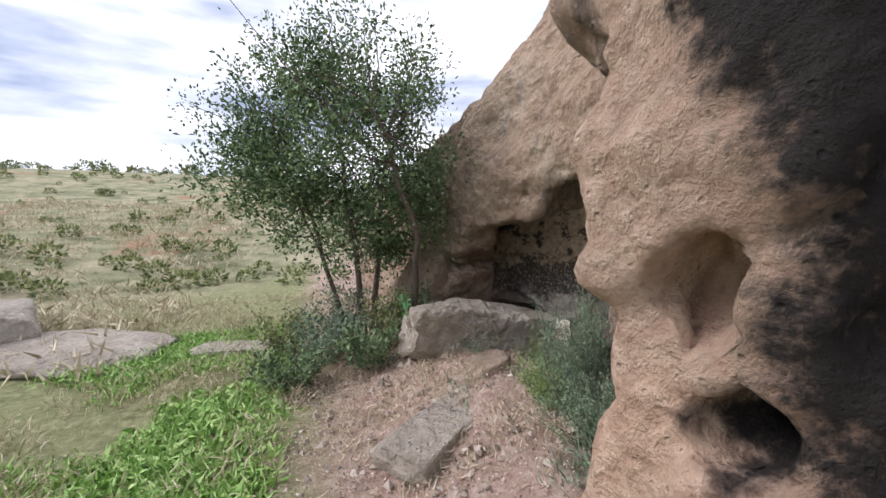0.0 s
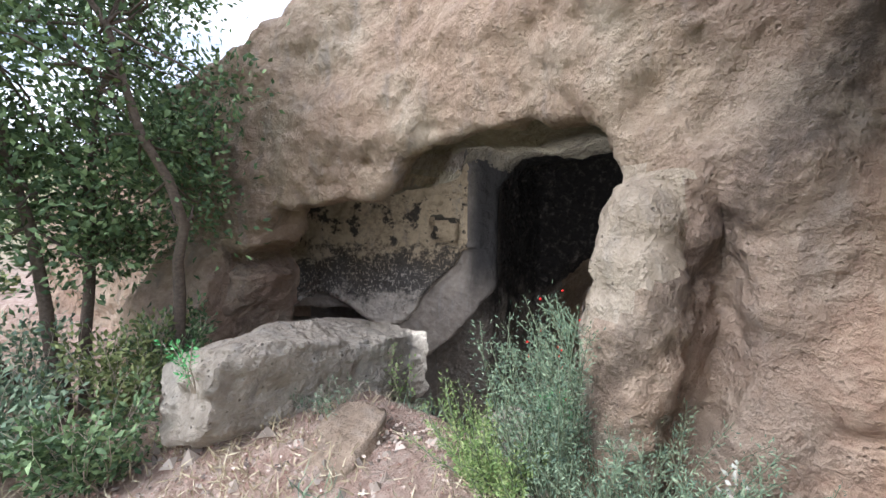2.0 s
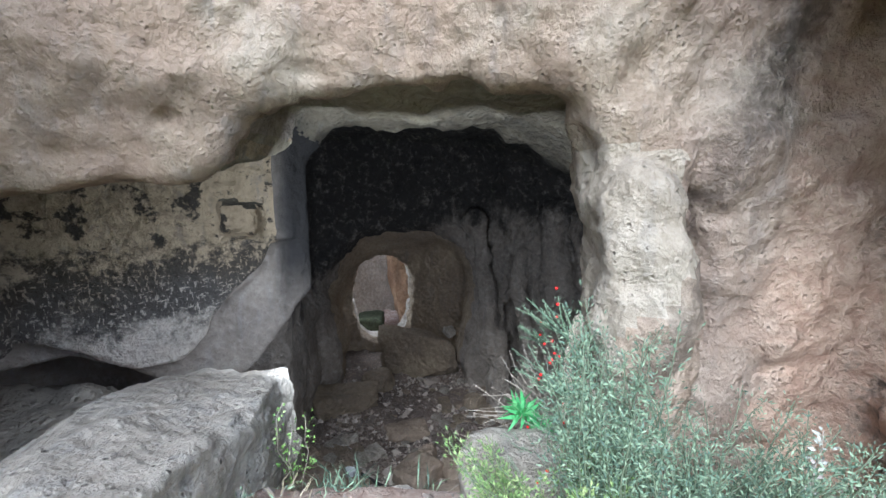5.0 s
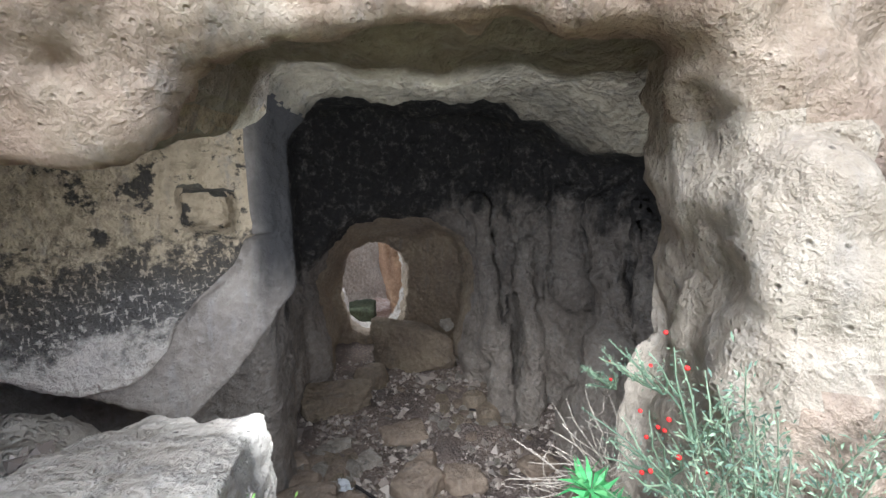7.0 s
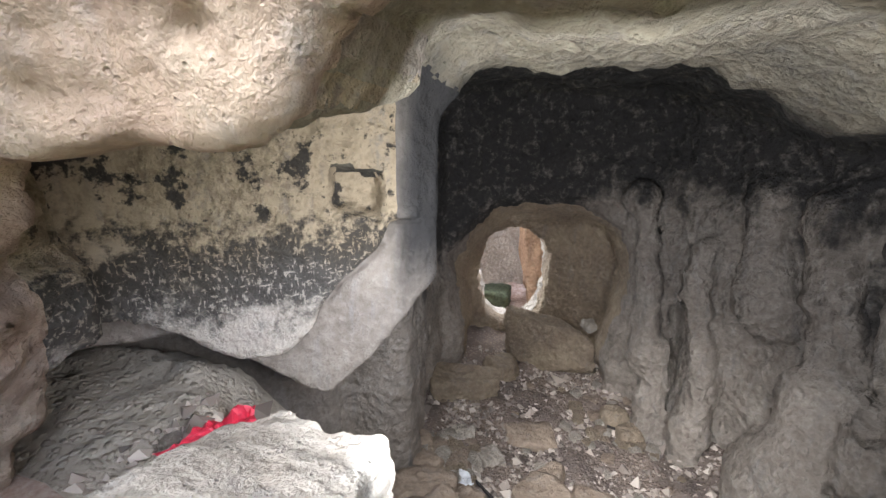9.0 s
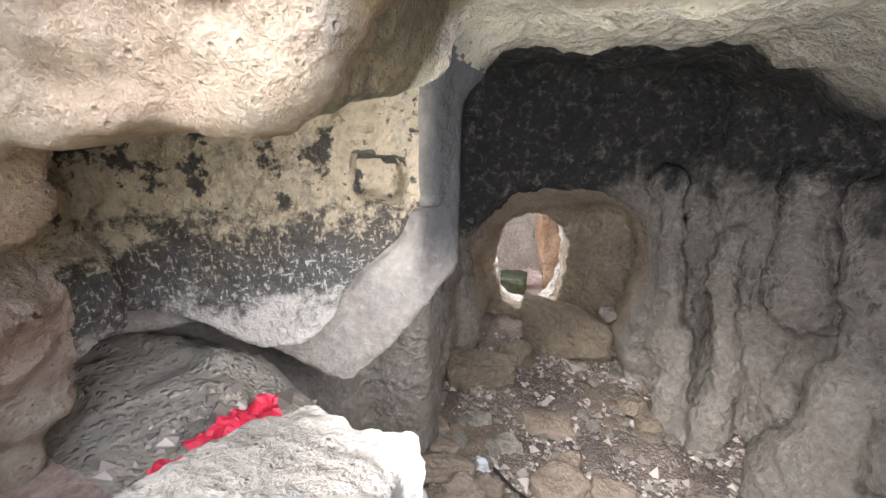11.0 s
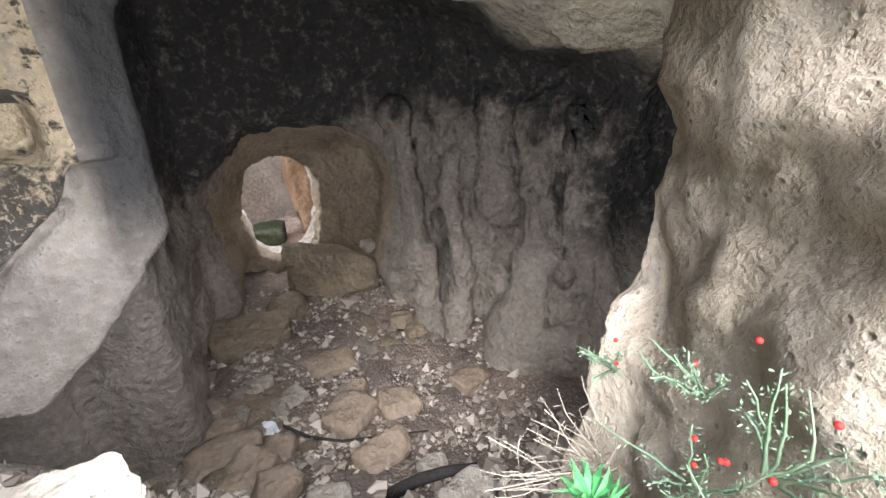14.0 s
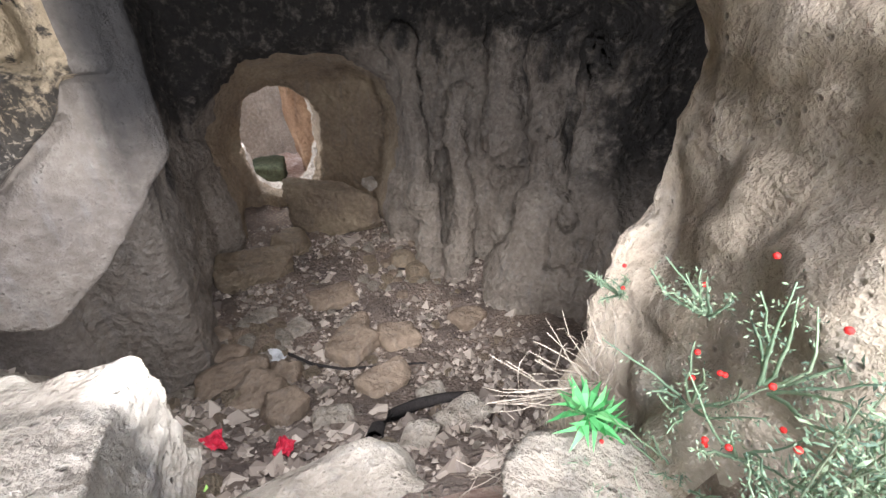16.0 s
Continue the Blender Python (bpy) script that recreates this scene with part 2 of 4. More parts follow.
def hall_soot_shade(t, u, v, z, tc, fine, big):
    patch = noise_node(t, tc, 2.3, 7, 0.7)
    drip = noise_node(t, tc, 1.1, 5, 0.6, (1.6, 1.6, 0.5))
    rough = calc(t, "ADD", calc(t, "MULTIPLY", calc(t, "SUBTRACT", drip, 0.5), 2.6), calc(t, "MULTIPLY", calc(t, "SUBTRACT", patch, 0.5), 1.6))
    # black reaches lower towards the left side
    high = calc(t, "ADD", calc(t, "ADD", z, calc(t, "MULTIPLY", smooth_range(t, v, -0.8, 1.6), 1.0)), rough)
    black = smooth_range(t, high, 0.3, 1.15)
    wash = calc(t, "MULTIPLY", smooth_range(t, high, -1.3, 0.3), 0.3)
    back = smooth_range(t, calc(t, "ADD", u, calc(t, "MULTIPLY", v, -0.25)), 2.6, 3.8)
    fleck = calc(t, "SUBTRACT", 1.0, calc(t, "MULTIPLY", smooth_range(t, noise_node(t, tc, 7.0, 9, 0.72), 0.5, 0.7), 0.4))
    # the recessed far corner, blackest of all: soot with the recess's shade painted in
    corner = calc(t, "MULTIPLY", smooth_range(t, calc(t, "ADD", calc(t, "MULTIPLY", v, -1.0), calc(t, "MULTIPLY", calc(t, "SUBTRACT", patch, 0.5), 1.2)), 2.75, 3.2), smooth_range(t, z, -1.1, 0.1))
    return calc(t, "MULTIPLY", calc(t, "MAXIMUM", corner, calc(t, "MULTIPLY", calc(t, "MAXIMUM", black, wash), back)), calc(t, "MULTIPLY", fleck, 0.92))


def roof_soot(t, u, v, z, tc, fine, big):
    edge = calc(t, "ADD", calc(t, "ADD", u, calc(t, "MULTIPLY", fine, 1.0)), calc(t, "MULTIPLY", big, 1.6))
    edge = calc(t, "ADD", edge, calc(t, "MULTIPLY", calc(t, "ABSOLUTE", v), 0.4))
    edge = calc(t, "ADD", edge, calc(t, "MULTIPLY", smooth_range(t, v, 0.3, 1.1), 1.7))
    fleck = calc(t, "SUBTRACT", 1.0, calc(t, "MULTIPLY", smooth_range(t, noise_node(t, tc, 7.0, 9, 0.72), 0.5, 0.7), 0.4))
    return calc(t, "MULTIPLY", smooth_range(t, edge, 5.5, 6.5), calc(t, "MULTIPLY", fleck, 0.92))


def left_soot(t, u, v, z, tc, fine, big):
    blot = noise_node(t, tc, 3.4, 7, 0.7)
    wob = calc(t, "ADD", calc(t, "MULTIPLY", calc(t, "SUBTRACT", blot, 0.5), 1.1), calc(t, "MULTIPLY", calc(t, "SUBTRACT", fine, 0.5), 0.5))
    zz = calc(t, "ADD", z, wob)
    band = calc(t, "MULTIPLY", smooth_range(t, zz, 0.3, 0.6), calc(t, "SUBTRACT", 1.0, smooth_range(t, zz, 0.95, 1.12)))
    strokes = noise_node(t, tc, 30.0, 4, 0.6, (1.4, 1.4, 0.6))
    cross = noise_node(t, tc, 24.0, 4, 0.6, (0.7, 0.7, 1.4))
    line = calc(t, "MAXIMUM", smooth_range(t, strokes, 0.56, 0.64), smooth_range(t, cross, 0.58, 0.66))
    band = calc(t, "MULTIPLY", band, calc(t, "SUBTRACT", 0.86, calc(t, "MULTIPLY", line, 0.6)))
    spots = calc(t, "MULTIPLY", smooth_range(t, calc(t, "ADD", blot, calc(t, "MULTIPLY", calc(t, "SUBTRACT", fine, 0.5), 0.25)), 0.53, 0.59), smooth_range(t, z, 1.0, 1.15))
    return calc(t, "MAXIMUM", band, calc(t, "MULTIPLY", spots, 0.9))


def turn_shade(t, u, v, z, tc, fine, big):
    """Ceiling shade painted on the left wall's rounded end, thickest under the ceiling."""
    s = calc(t, "SUBTRACT", calc(t, "MULTIPLY", calc(t, "SUBTRACT", u, 1.9), 0.532), calc(t, "MULTIPLY", calc(t, "SUBTRACT", v, 2.9), 0.847))
    wob = calc(t, "MULTIPLY", calc(t, "SUBTRACT", noise_node(t, tc, 2.6, 6, 0.65, (1.6, 1.6, 0.6)), 0.5), 0.7)
    high = smooth_range(t, calc(t, "ADD", z, wob), -0.1, 0.95)
    return calc(t, "MULTIPLY", calc(t, "MULTIPLY", smooth_range(t, calc(t, "ADD", s, calc(t, "MULTIPLY", wob, 0.4)), 1.6, 1.95), high), 0.93)


ROCK_CLIFF = rock_material("weathered_sandstone", (0.64, 0.54, 0.42), (0.54, 0.42, 0.31), (0.42, 0.31, 0.24), cliff_soot_shade, 0.3, 0.5)
ROCK_HALL = rock_material("sooty_cave_rock", (0.53, 0.465, 0.395), (0.43, 0.37, 0.31), (0.32, 0.275, 0.23), hall_soot_shade, 0.15, 0.5)
ROCK_LEFT = rock_material("scratched_cave_rock", (0.53, 0.43, 0.295), (0.44, 0.35, 0.235), (0.32, 0.255, 0.18), left_soot, 0.1, 0.5)
ROCK_LEDGE = rock_material("smooth_beige_rock", (0.36, 0.315, 0.265), (0.3, 0.26, 0.22), (0.225, 0.195, 0.17), turn_shade, 0.05, 0.6, 0.4)
ROCK_ROOF = rock_material("ceiling_rock", (0.5, 0.44, 0.32), (0.4, 0.35, 0.26), (0.3, 0.27, 0.21), roof_soot, 0.4, 0.4)
ROCK_TUNNEL = rock_material("ochre_tunnel_rock", (0.52, 0.42, 0.29), (0.43, 0.34, 0.24), (0.34, 0.27, 0.2), None, 0.1, 0.3)
ROCK_PALE = rock_material("pale_lichen_rock", (0.72, 0.66, 0.56), (0.6, 0.53, 0.44), (0.45, 0.39, 0.32), None, 0.85, 0.5, 1.0)
ROCK_JAMB = rock_material("tan_jamb_rock", (0.72, 0.62, 0.49), (0.62, 0.52, 0.4), (0.48, 0.4, 0.31), None, 0.6, 0.4, 1.0)
ROCK_OCHRE = rock_material("orange_weathered_rock", (0.66, 0.46, 0.3), (0.55, 0.36, 0.23), (0.4, 0.26, 0.17), None, 0.4, 0.2, 1.0)
ROCK_BROWN = rock_material("brown_stone", (0.47, 0.37, 0.28), (0.4, 0.31, 0.23), (0.31, 0.24, 0.18), None, 0.2, 0.3, 0.5)


def ground_material():
    m, t, b = material("dry_earth_and_grass", 0.95)
    tc = t.nodes.new("ShaderNodeTexCoord").outputs["Object"]
    big = noise_node(t, tc, 0.9, 6, 0.6)
    fine = noise_node(t, tc, 9.0, 8, 0.7)
    litter = noise_node(t, tc, 55.0, 5, 0.7)
    earth = ramp(t, fine, (0.3, (0.3, 0.19, 0.15)), (0.5, (0.47, 0.34, 0.27)), (0.7, (0.62, 0.51, 0.43)))
    grass = ramp(t, fine, (0.3, (0.13, 0.15, 0.06)), (0.55, (0.3, 0.31, 0.15)), (0.75, (0.52, 0.46, 0.31)))
    far = noise_node(t, tc, 0.16, 8, 0.65)
    scrub = noise_node(t, tc, 0.75, 7, 0.75)
    hill = ramp(t, scrub, (0.36, (0.11, 0.13, 0.06)), (0.48, (0.27, 0.27, 0.15)), (0.6, (0.42, 0.37, 0.24)), (0.75, (0.55, 0.48, 0.32)))
    hill = mix(t, smooth_range(t, far, 0.56, 0.66), hill, (0.36, 0.2, 0.12))
    sep = t.nodes.new("ShaderNodeSeparateXYZ")
    t.links.new(tc, sep.inputs["Vector"])
    near = mix(t, smooth_range(t, calc(t, "ADD", calc(t, "MULTIPLY", sep.outputs["X"], -1.0), big), 1.7, 2.6), earth, grass)
    outer = calc(t, "SUBTRACT", calc(t, "MULTIPLY", sep.outputs["X"], -0.7), calc(t, "MULTIPLY", sep.outputs["Y"], -0.7))
    col = mix(t, smooth_range(t, outer, 7.0, 11.0), near, hill)
    col = mix(t, calc(t, "MULTIPLY", smooth_range(t, litter, 0.55, 0.7), 0.4), col, (0.5, 0.42, 0.33))
    t.links.new(col, b.inputs["Base Color"])
    bump(t, b, calc(t, "ADD", fine, calc(t, "MULTIPLY", litter, 0.35)), 1.0, 0.06)
    return m


def floor_material():
    m, t, b = material("dusty_cave_floor", 0.95)
    tc = t.nodes.new("ShaderNodeTexCoord").outputs["Object"]
    big = noise_node(t, tc, 0.9, 5, 0.6)
    fine = noise_node(t, tc, 11.0, 8, 0.7)
    vor = add(t, "ShaderNodeTexVoronoi", Scale=18.0)
    t.links.new(tc, vor.inputs["Vector"])
    grit = smooth_range(t, vor.outputs["Distance"], 0.25, 0.5)
    col = ramp(t, big, (0.35, (0.17, 0.135, 0.115)), (0.5, (0.29, 0.225, 0.18)), (0.66, (0.4, 0.31, 0.235)))
    col = mix(t, calc(t, "MULTIPLY", smooth_range(t, fine, 0.5, 0.7), 0.6), col, (0.42, 0.36, 0.31))
    col = mix(t, calc(t, "MULTIPLY", grit, 0.5), col, (0.13, 0.1, 0.085))
    sep = t.nodes.new("ShaderNodeSeparateXYZ")
    t.links.new(tc, sep.inputs["Vector"])
    sand = smooth_range(t, calc(t, "SUBTRACT", calc(t, "ADD", sep.outputs["Y"], calc(t, "MULTIPLY", big, 0.8)), calc(t, "MULTIPLY", sep.outputs["X"], 0.35)), 0.55, 1.0)
    col = mix(t, calc(t, "MULTIPLY", sand, 0.85), col, ramp(t, fine, (0.3, (0.5, 0.43, 0.34)), (0.7, (0.62, 0.55, 0.45))))
    t.links.new(col, b.inputs["Base Color"])
    bump(t, b, calc(t, "SUBTRACT", fine, calc(t, "MULTIPLY", grit, 0.4)), 1.0, 0.06)
    return m


GROUND, FLOOR = ground_material(), floor_material()


def leaf_material(name, a, b_, c):
    m, t, b = material(name, 0.6)
    geo = t.nodes.new("ShaderNodeNewGeometry")
    col = ramp(t, geo.outputs["Random Per Island"], (0.0, a), (0.55, b_), (1.0, c))
    t.links.new(col, b.inputs["Base Color"])
    b.inputs["Subsurface Weight"].default_value = 0.0
    return m


LEAF_TREE = leaf_material("olive_green_leaves", (0.06, 0.1, 0.05), (0.13, 0.2, 0.09), (0.27, 0.37, 0.17))
LEAF_SAGE = leaf_material("grey_green_leaves", (0.1, 0.15, 0.11), (0.19, 0.27, 0.17), (0.34, 0.42, 0.27))
LEAF_GRASS = leaf_material("fresh_grass", (0.15, 0.28, 0.06), (0.29, 0.48, 0.12), (0.48, 0.6, 0.25))
LEAF_DRY = leaf_material("dry_grass", (0.32, 0.26, 0.16), (0.52, 0.44, 0.29), (0.68, 0.6, 0.43))
LEAF_BRIGHT = leaf_material("bright_green_leaves", (0.07, 0.28, 0.09), (0.12, 0.42, 0.14), (0.2, 0.5, 0.19))
LEAF_HILL = leaf_material("scrub_leaves", (0.09, 0.12, 0.045), (0.2, 0.24, 0.09), (0.36, 0.38, 0.16))


def plain(name, colour, rough=0.8, spread=0.25, scale=20.0):
    m, t, b = material(name, rough)
    tc = t.nodes.new("ShaderNodeTexCoord").outputs["Object"]
    n = noise_node(t, tc, scale, 6, 0.65)
    lo = tuple(c * (1 - spread) for c in colour)
    hi = tuple(min(1, c * (1 + spread)) for c in colour)
    t.links.new(ramp(t, n, (0.3, lo), (0.7, hi)), b.inputs["Base Color"])
    bump(t, b, n, 0.5, 0.01)
    return m


BARK = plain("grey_brown_bark", (0.13, 0.1, 0.08), 0.9, 0.4, 40)
TWIG = plain("dry_twig", (0.42, 0.36, 0.29), 0.9, 0.3, 60)
CHAR = plain("charred_wood", (0.035, 0.03, 0.028), 0.9, 0.5, 40)
RED = plain("red_plastic", (0.55, 0.03, 0.06), 0.4, 0.3, 30)
BERRY = plain("red_petal", (0.75, 0.03, 0.025), 0.5, 0.2, 60)


# ---- rock: cliff, mouth, hall, tunnel ----
MOUTH = [(2.6, -0.8), (2.5, 0.5), (2.18, 0.93), (2.6, 1.1), (2.1, 1.25), (1.95, 1.62), (1.5, 1.65), (1.05, 1.68), (0.83, 1.72), (0.78, 1.9),
         (0.42, 1.95), (0.31, 2.05), (0.06, 2.1), (-0.41, 2.18), (-0.71, 2.14), (-0.95, 2.06), (-1.04, 1.75), (-1.1, 1.2), (-1.1, 0.7), (-1.06, 0.1), (-1.06, -0.8)]
HALL = [(0.9, -1.1), (1.22, -1.13), (1.5, -1.6), (2.0, -2.4), (3.2, -3.1), (4.8, -3.1), (5.7, -2.5), (6.3, -1.8), (6.8, -1.1), (6.95, 0.2), (6.8, 1.5),
        (6.5, 2.1), (5.5, 2.1), (4.5, 1.75), (3.6, 1.5), (3.02, 1.2), (1.9, 2.9), (1.2, 3.3), (0.9, 2.5)]


COLUMNS = [((6.55, -1.02, 0.8), (6.25, -1.36, -1.7), 0.24), ((6.2, -1.42, -1.5), (6.0, -1.6, -2.9), 0.24), ((6.1, -1.86, 0.2), (5.65, -2.02, -2.9), 0.22),
           ((5.75, -2.25, 1.0), (5.5, -2.5, -0.4), 0.3), ((5.2, -2.8, 1.1), (4.55, -2.75, -1.9), 0.3), ((4.5, -3.0, 1.0), (4.0, -3.05, -2.2), 0.26),
           ((6.9, -0.9, 0.8), (7.0, 1.0, 0.95), 0.14)]
CREASES = [((6.3, -1.66, -0.3), (6.1, -1.78, -2.3), 0.1), ((5.55, -2.42, 0.0), (5.1, -2.62, -1.7), 0.15), ((5.35, -2.66, 0.6), (4.1, -2.85, -0.9), 0.09),
           ((4.5, -2.95, 1.2), (3.7, -2.9, -0.6), 0.13), ((4.2, -2.75, -1.75), (3.7, -2.75, -1.55), 0.12)]


def capsule(u, v, z, a, c, bend=0.0):
    a, c = np.array(a), np.array(c)
    d = c - a
    k = np.clip(((u - a[0]) * d[0] + (v - a[1]) * d[1] + (z - a[2]) * d[2]) / (d @ d), 0, 1)
    wave = bend * np.sin(2.6 * z + 3 * a[0])
    return np.sqrt((u - a[0] - d[0] * k) ** 2 + (v - a[1] - d[1] * k + wave) ** 2 + (z - a[2] - d[2] * k) ** 2), k


def slab_foot(u, v):
    """Where one stands along the left wall, and the lower edge of its upper slab there."""
    s = (u - 1.9) * 0.532 - (v - 2.9) * 0.847
    return s, np.interp(s, [-1, -0.05, 0.3, 0.6, 0.9, 1.0, 1.13, 1.18, 1.35, 1.65, 1.72], [0.6, 0.5, 0.28, 0.07, 0.07, 0.13, 0.27, 0.43, 0.61, 0.89, 1.06])


def left_wall_offset(u, v, z):
    """How far the left wall's slabs stand out of its plane into the room."""
    s, low1 = slab_foot(u, v)
    low2 = np.interp(s, [-1, 0.19, 0.41, 0.75, 1.03, 1.17, 1.32, 1.6, 1.7, 1.85, 1.97, 2.15], [0.3, 0.22, 0.08, -0.17, -0.4, -0.47, -0.37, -0.13, 0.0, 0.16, 0.34, 0.5])
    d1 = (z - low1) * np.interp(s, [1.0, 1.13, 1.2], [1, 0.6, 0.75])
    tip = step(1.74 - s, -0.04, 0.03)
    upper = step(d1, -0.015, 0.03) * np.maximum(tip, step(z, 1.02, 1.1) * step(1.86 - s, -0.2, 0.05))
    out = 0.13 + upper * (0.24 - 0.1 * step(z, 0.95, 1.25)) - 0.1 * step(d1, -0.13, -0.03) * (1 - step(d1, -0.03, 0.0)) * tip * step(s, 1.05, 1.3)
    out += 0.05 * step(-np.abs(s - 1.95), -0.12, -0.02) * step(z, 0.3, 0.7)
    niche = np.maximum(np.abs(s - 1.49) - 0.19, np.abs(z - 1.3 - 0.2 * (1.49 - s)) - 0.17)
    out -= 0.2 * (1 - step(niche, -0.05, 0.01))
    out = out - np.interp(s, [1.4, 1.9, 2.1], [1.1, 0.5, 0.28]) * (1 - step(z, low2 - 0.07, low2 + 0.02))
    return out


def rock(u, v, z):
    """Below zero in rock."""
    edge = np.interp(v, [-9, -3.2, -2.8, -2.4, -1.75, -1.3, -0.95, -0.6, 0, 0.72, 1.2, 1.8, 2.6, 4, 7, 9],
                     [-0.3, 0.1, 0.4, 0.58, 0.58, 0.55, 0.55, 0.82, 0.93, 0.93, 0.76, 0.5, 0.15, -0.1, -0.4, -0.6])
    edge = edge + 0.12 * np.sin(z * 1.7 + v) * step(z, 1.5, 2.5) + 0.35 * step(z, 3.2, 5.0)
    solid = edge - u
    top = np.interp(v, [-9, -0.5, 0.3, 1.0, 1.8, 2.6, 4, 6, 9], [5.6, 5.4, 4.9, 4.3, 3.6, 3.15, 2.6, 2.1, 1.2])
    top = top + 0.25 * np.minimum(np.maximum(u - 0.8, 0), 6)
    solid = smax(solid, (z - top) * 0.8, 0.35)
    solid = smin(solid, ball(u, v, z, (-0.2, -2.3, 2.75), (0.68, 0.8, 0.62)), 0.3)
    # outcrop that parts the two caves
    fin = smax(poly_dist(u, v, [(-0.78, -2.13), (-0.74, -2.45), (-0.64, -2.66), (-0.42, -2.76), (0.9, -2.85), (0.9, -2.5), (0.1, -2.3), (-0.5, -2.03)]) - 0.03 * np.sin(4 * z), z - 2.9, 0.2)
    solid = smin(solid, fin, 0.12)
    # standing pillar beside the mouth
    t = np.clip((z - 0.2) / 1.4, 0, 1)
    post = np.sqrt((u - 0.4 - 0.06 * t) ** 2 + (v + 1.15 - 0.03 * np.sin(z * 4)) ** 2 + (np.maximum(z - 1.58, 0) * 0.8) ** 2) - (0.25 - 0.09 * t + 0.02 * np.sin(z * 7))
    web = np.sqrt((u - 0.74) ** 2 + (v + 1.25) ** 2 + np.maximum(z - 1.7, 0) ** 2) - (0.2 - 0.03 * t)
    post = smin(post, web, 0.1)
    red = ball(u, v, z, (0.6, -1.45, 1.15), (0.2, 0.14, 0.6))
    solid = smax(solid, -red, 0.12)
    # dark cave beside the start, with its two windows
    cave = ball(u, v, z, (0.4, -3.7, 1.25), (1.45, 1.08, 1.55))
    solid = smax(solid, -cave, 0.1)
    solid = smax(solid, -ball(u, v, z, (-0.72, -2.44 - 0.15 * (z - 1.55), 1.54), (0.26, 0.1, 0.17)), 0.015)
    solid = smax(solid, -ball(u, v, z, (-0.62, -2.53, 1.19), (0.4, 0.095, 0.13)), 0.015)
    # mouth and hall
    mouth = np.maximum(poly_dist(v, z, MOUTH), np.maximum(u - 1.7, -0.6 - u))
    solid = smax(solid, -mouth, 0.05)
    roof = np.interp(u, [0.8, 1.5, 3, 5, 7], [2.14, 2.18, 2.3, 2.42, 2.45]) - 0.3 * step(v, 0.6, 0.85) * step(-u, -2.6, -1.6) + 0.05 * np.sin(3 * u + v) - 0.6 * step(-v, 0.8, 2.4) * step(u, 1.8, 3.4)
    plan = poly_dist(u, v, HALL)
    wall = (u - 1.9) * 0.847 + (v - 2.9) * 0.532
    near_left = step(v - 0.5 * u, -1.1, -0.8) * step(4.7 - u, 0, 1.4)
    plan = plan + near_left * left_wall_offset(u, v, z) * step(-np.abs(wall - 0.7), -1.9, -1.4)
    # standing folds of the back wall
    fold = step(u, 3.8, 4.8) * step(-v, 0.7, 1.2)
    plan = plan + fold * (0.05 * np.sin(5.2 * (v - 0.6 * u) + 0.8 * np.sin(2 * z)) + 0.03 * np.sin(9 * v + 4 * u + 2 * z))
    hall = smax(plan, z - roof, 0.5 * step(u, 1.5, 3.0) + 0.12)
    hall = smin(hall, ball(u, v, z, (6.45, -1.75, -1.6), (0.6, 0.16, 1.0)), 0.06)
    hall = smin(hall, ball(u, v, z, (3.1, -3.4, 0.4), (0.9, 0.9, 1.5)), 0.15)
    if u.max() > 3.8:
        for a, c, r in COLUMNS:
            away, k = capsule(u, v, z, a, c, 0.07)
            hall = smax(hall, r * (1 - 0.25 * np.sin(5 * k)) - away, 0.1)
        hall = smax(hall, -ball(u, v, z, (4.65, -2.65, -2.35), (0.75, 0.55, 0.85)), 0.12)
        for a, c, r in CREASES:
            away, k = capsule(u, v, z, a, c, 0.05)
            hall = smin(hall, away - r * (0.5 + k), 0.05)
        hall = smin(hall, ball(u, v, z, (5.15, -2.55, -1.55), (0.45, 0.24, 0.36)), 0.05)
    solid = smax(solid, -hall, 0.07)
    solid = smin(solid, post, 0.06)
    # tunnel at the back and the hole to the open
    crown = np.interp(u, [6, 6.9, 8.3, 8.8], [0.72, 0.68, 0.0, -0.1])
    tv = (v - 0.4) / 1.4
    tunnel = np.maximum(np.abs(v - 0.4 - 0.12 * (u - 6.5)) - 1.45 + 0.12 * np.sin(2.1 * z), z - crown + 0.75 * tv ** 4)
    tunnel = smax(tunnel, np.maximum(u - 8.5 + 0.3 * step(-v, -0.3, 0.6), 5.8 - u), 0.25)
    solid = smax(solid, -tunnel, 0.12)
    slant = v - 0.25 * (u - 8.2)
    hole = np.sqrt((np.abs(slant - 0.98) / 0.76) ** 2.6 + (np.abs(z + 1.4) / 1.15) ** 2.6)
    hole = np.maximum((hole - 1) * 0.62, np.maximum(u - 9.6, 7.8 - u))
    solid = smax(solid, -hole, 0.06)
    court = np.maximum(9.3 - u + 0.1 * np.sin(2 * z), -3.2 - z)
    return np.maximum(solid, -court)


def stone_relief(p):
    r = 0.075 * fractal(p, (1.5, 1.5, 2.2), 2, 3) + 0.034 * fractal(p, (5, 5, 6.5), 3, 9, 0.6)
    r -= 0.05 * np.maximum(0, value_noise(p, (8, 8, 10), 40) - 0.3)
    r += 0.045 * (0.45 - np.abs(value_noise(p, (2.6, 2.6, 3.4), 51))) + 0.022 * (0.4 - np.abs(value_noise(p, (6, 6, 9), 52)))
    crack = np.abs(value_noise(p, (1.3, 1.1, 0.9), 60))
    r -= 0.05 * np.maximum(0, 1 - crack / 0.035) * (value_noise(p, (0.9, 0.9, 0.9), 61) > 0)
    return r


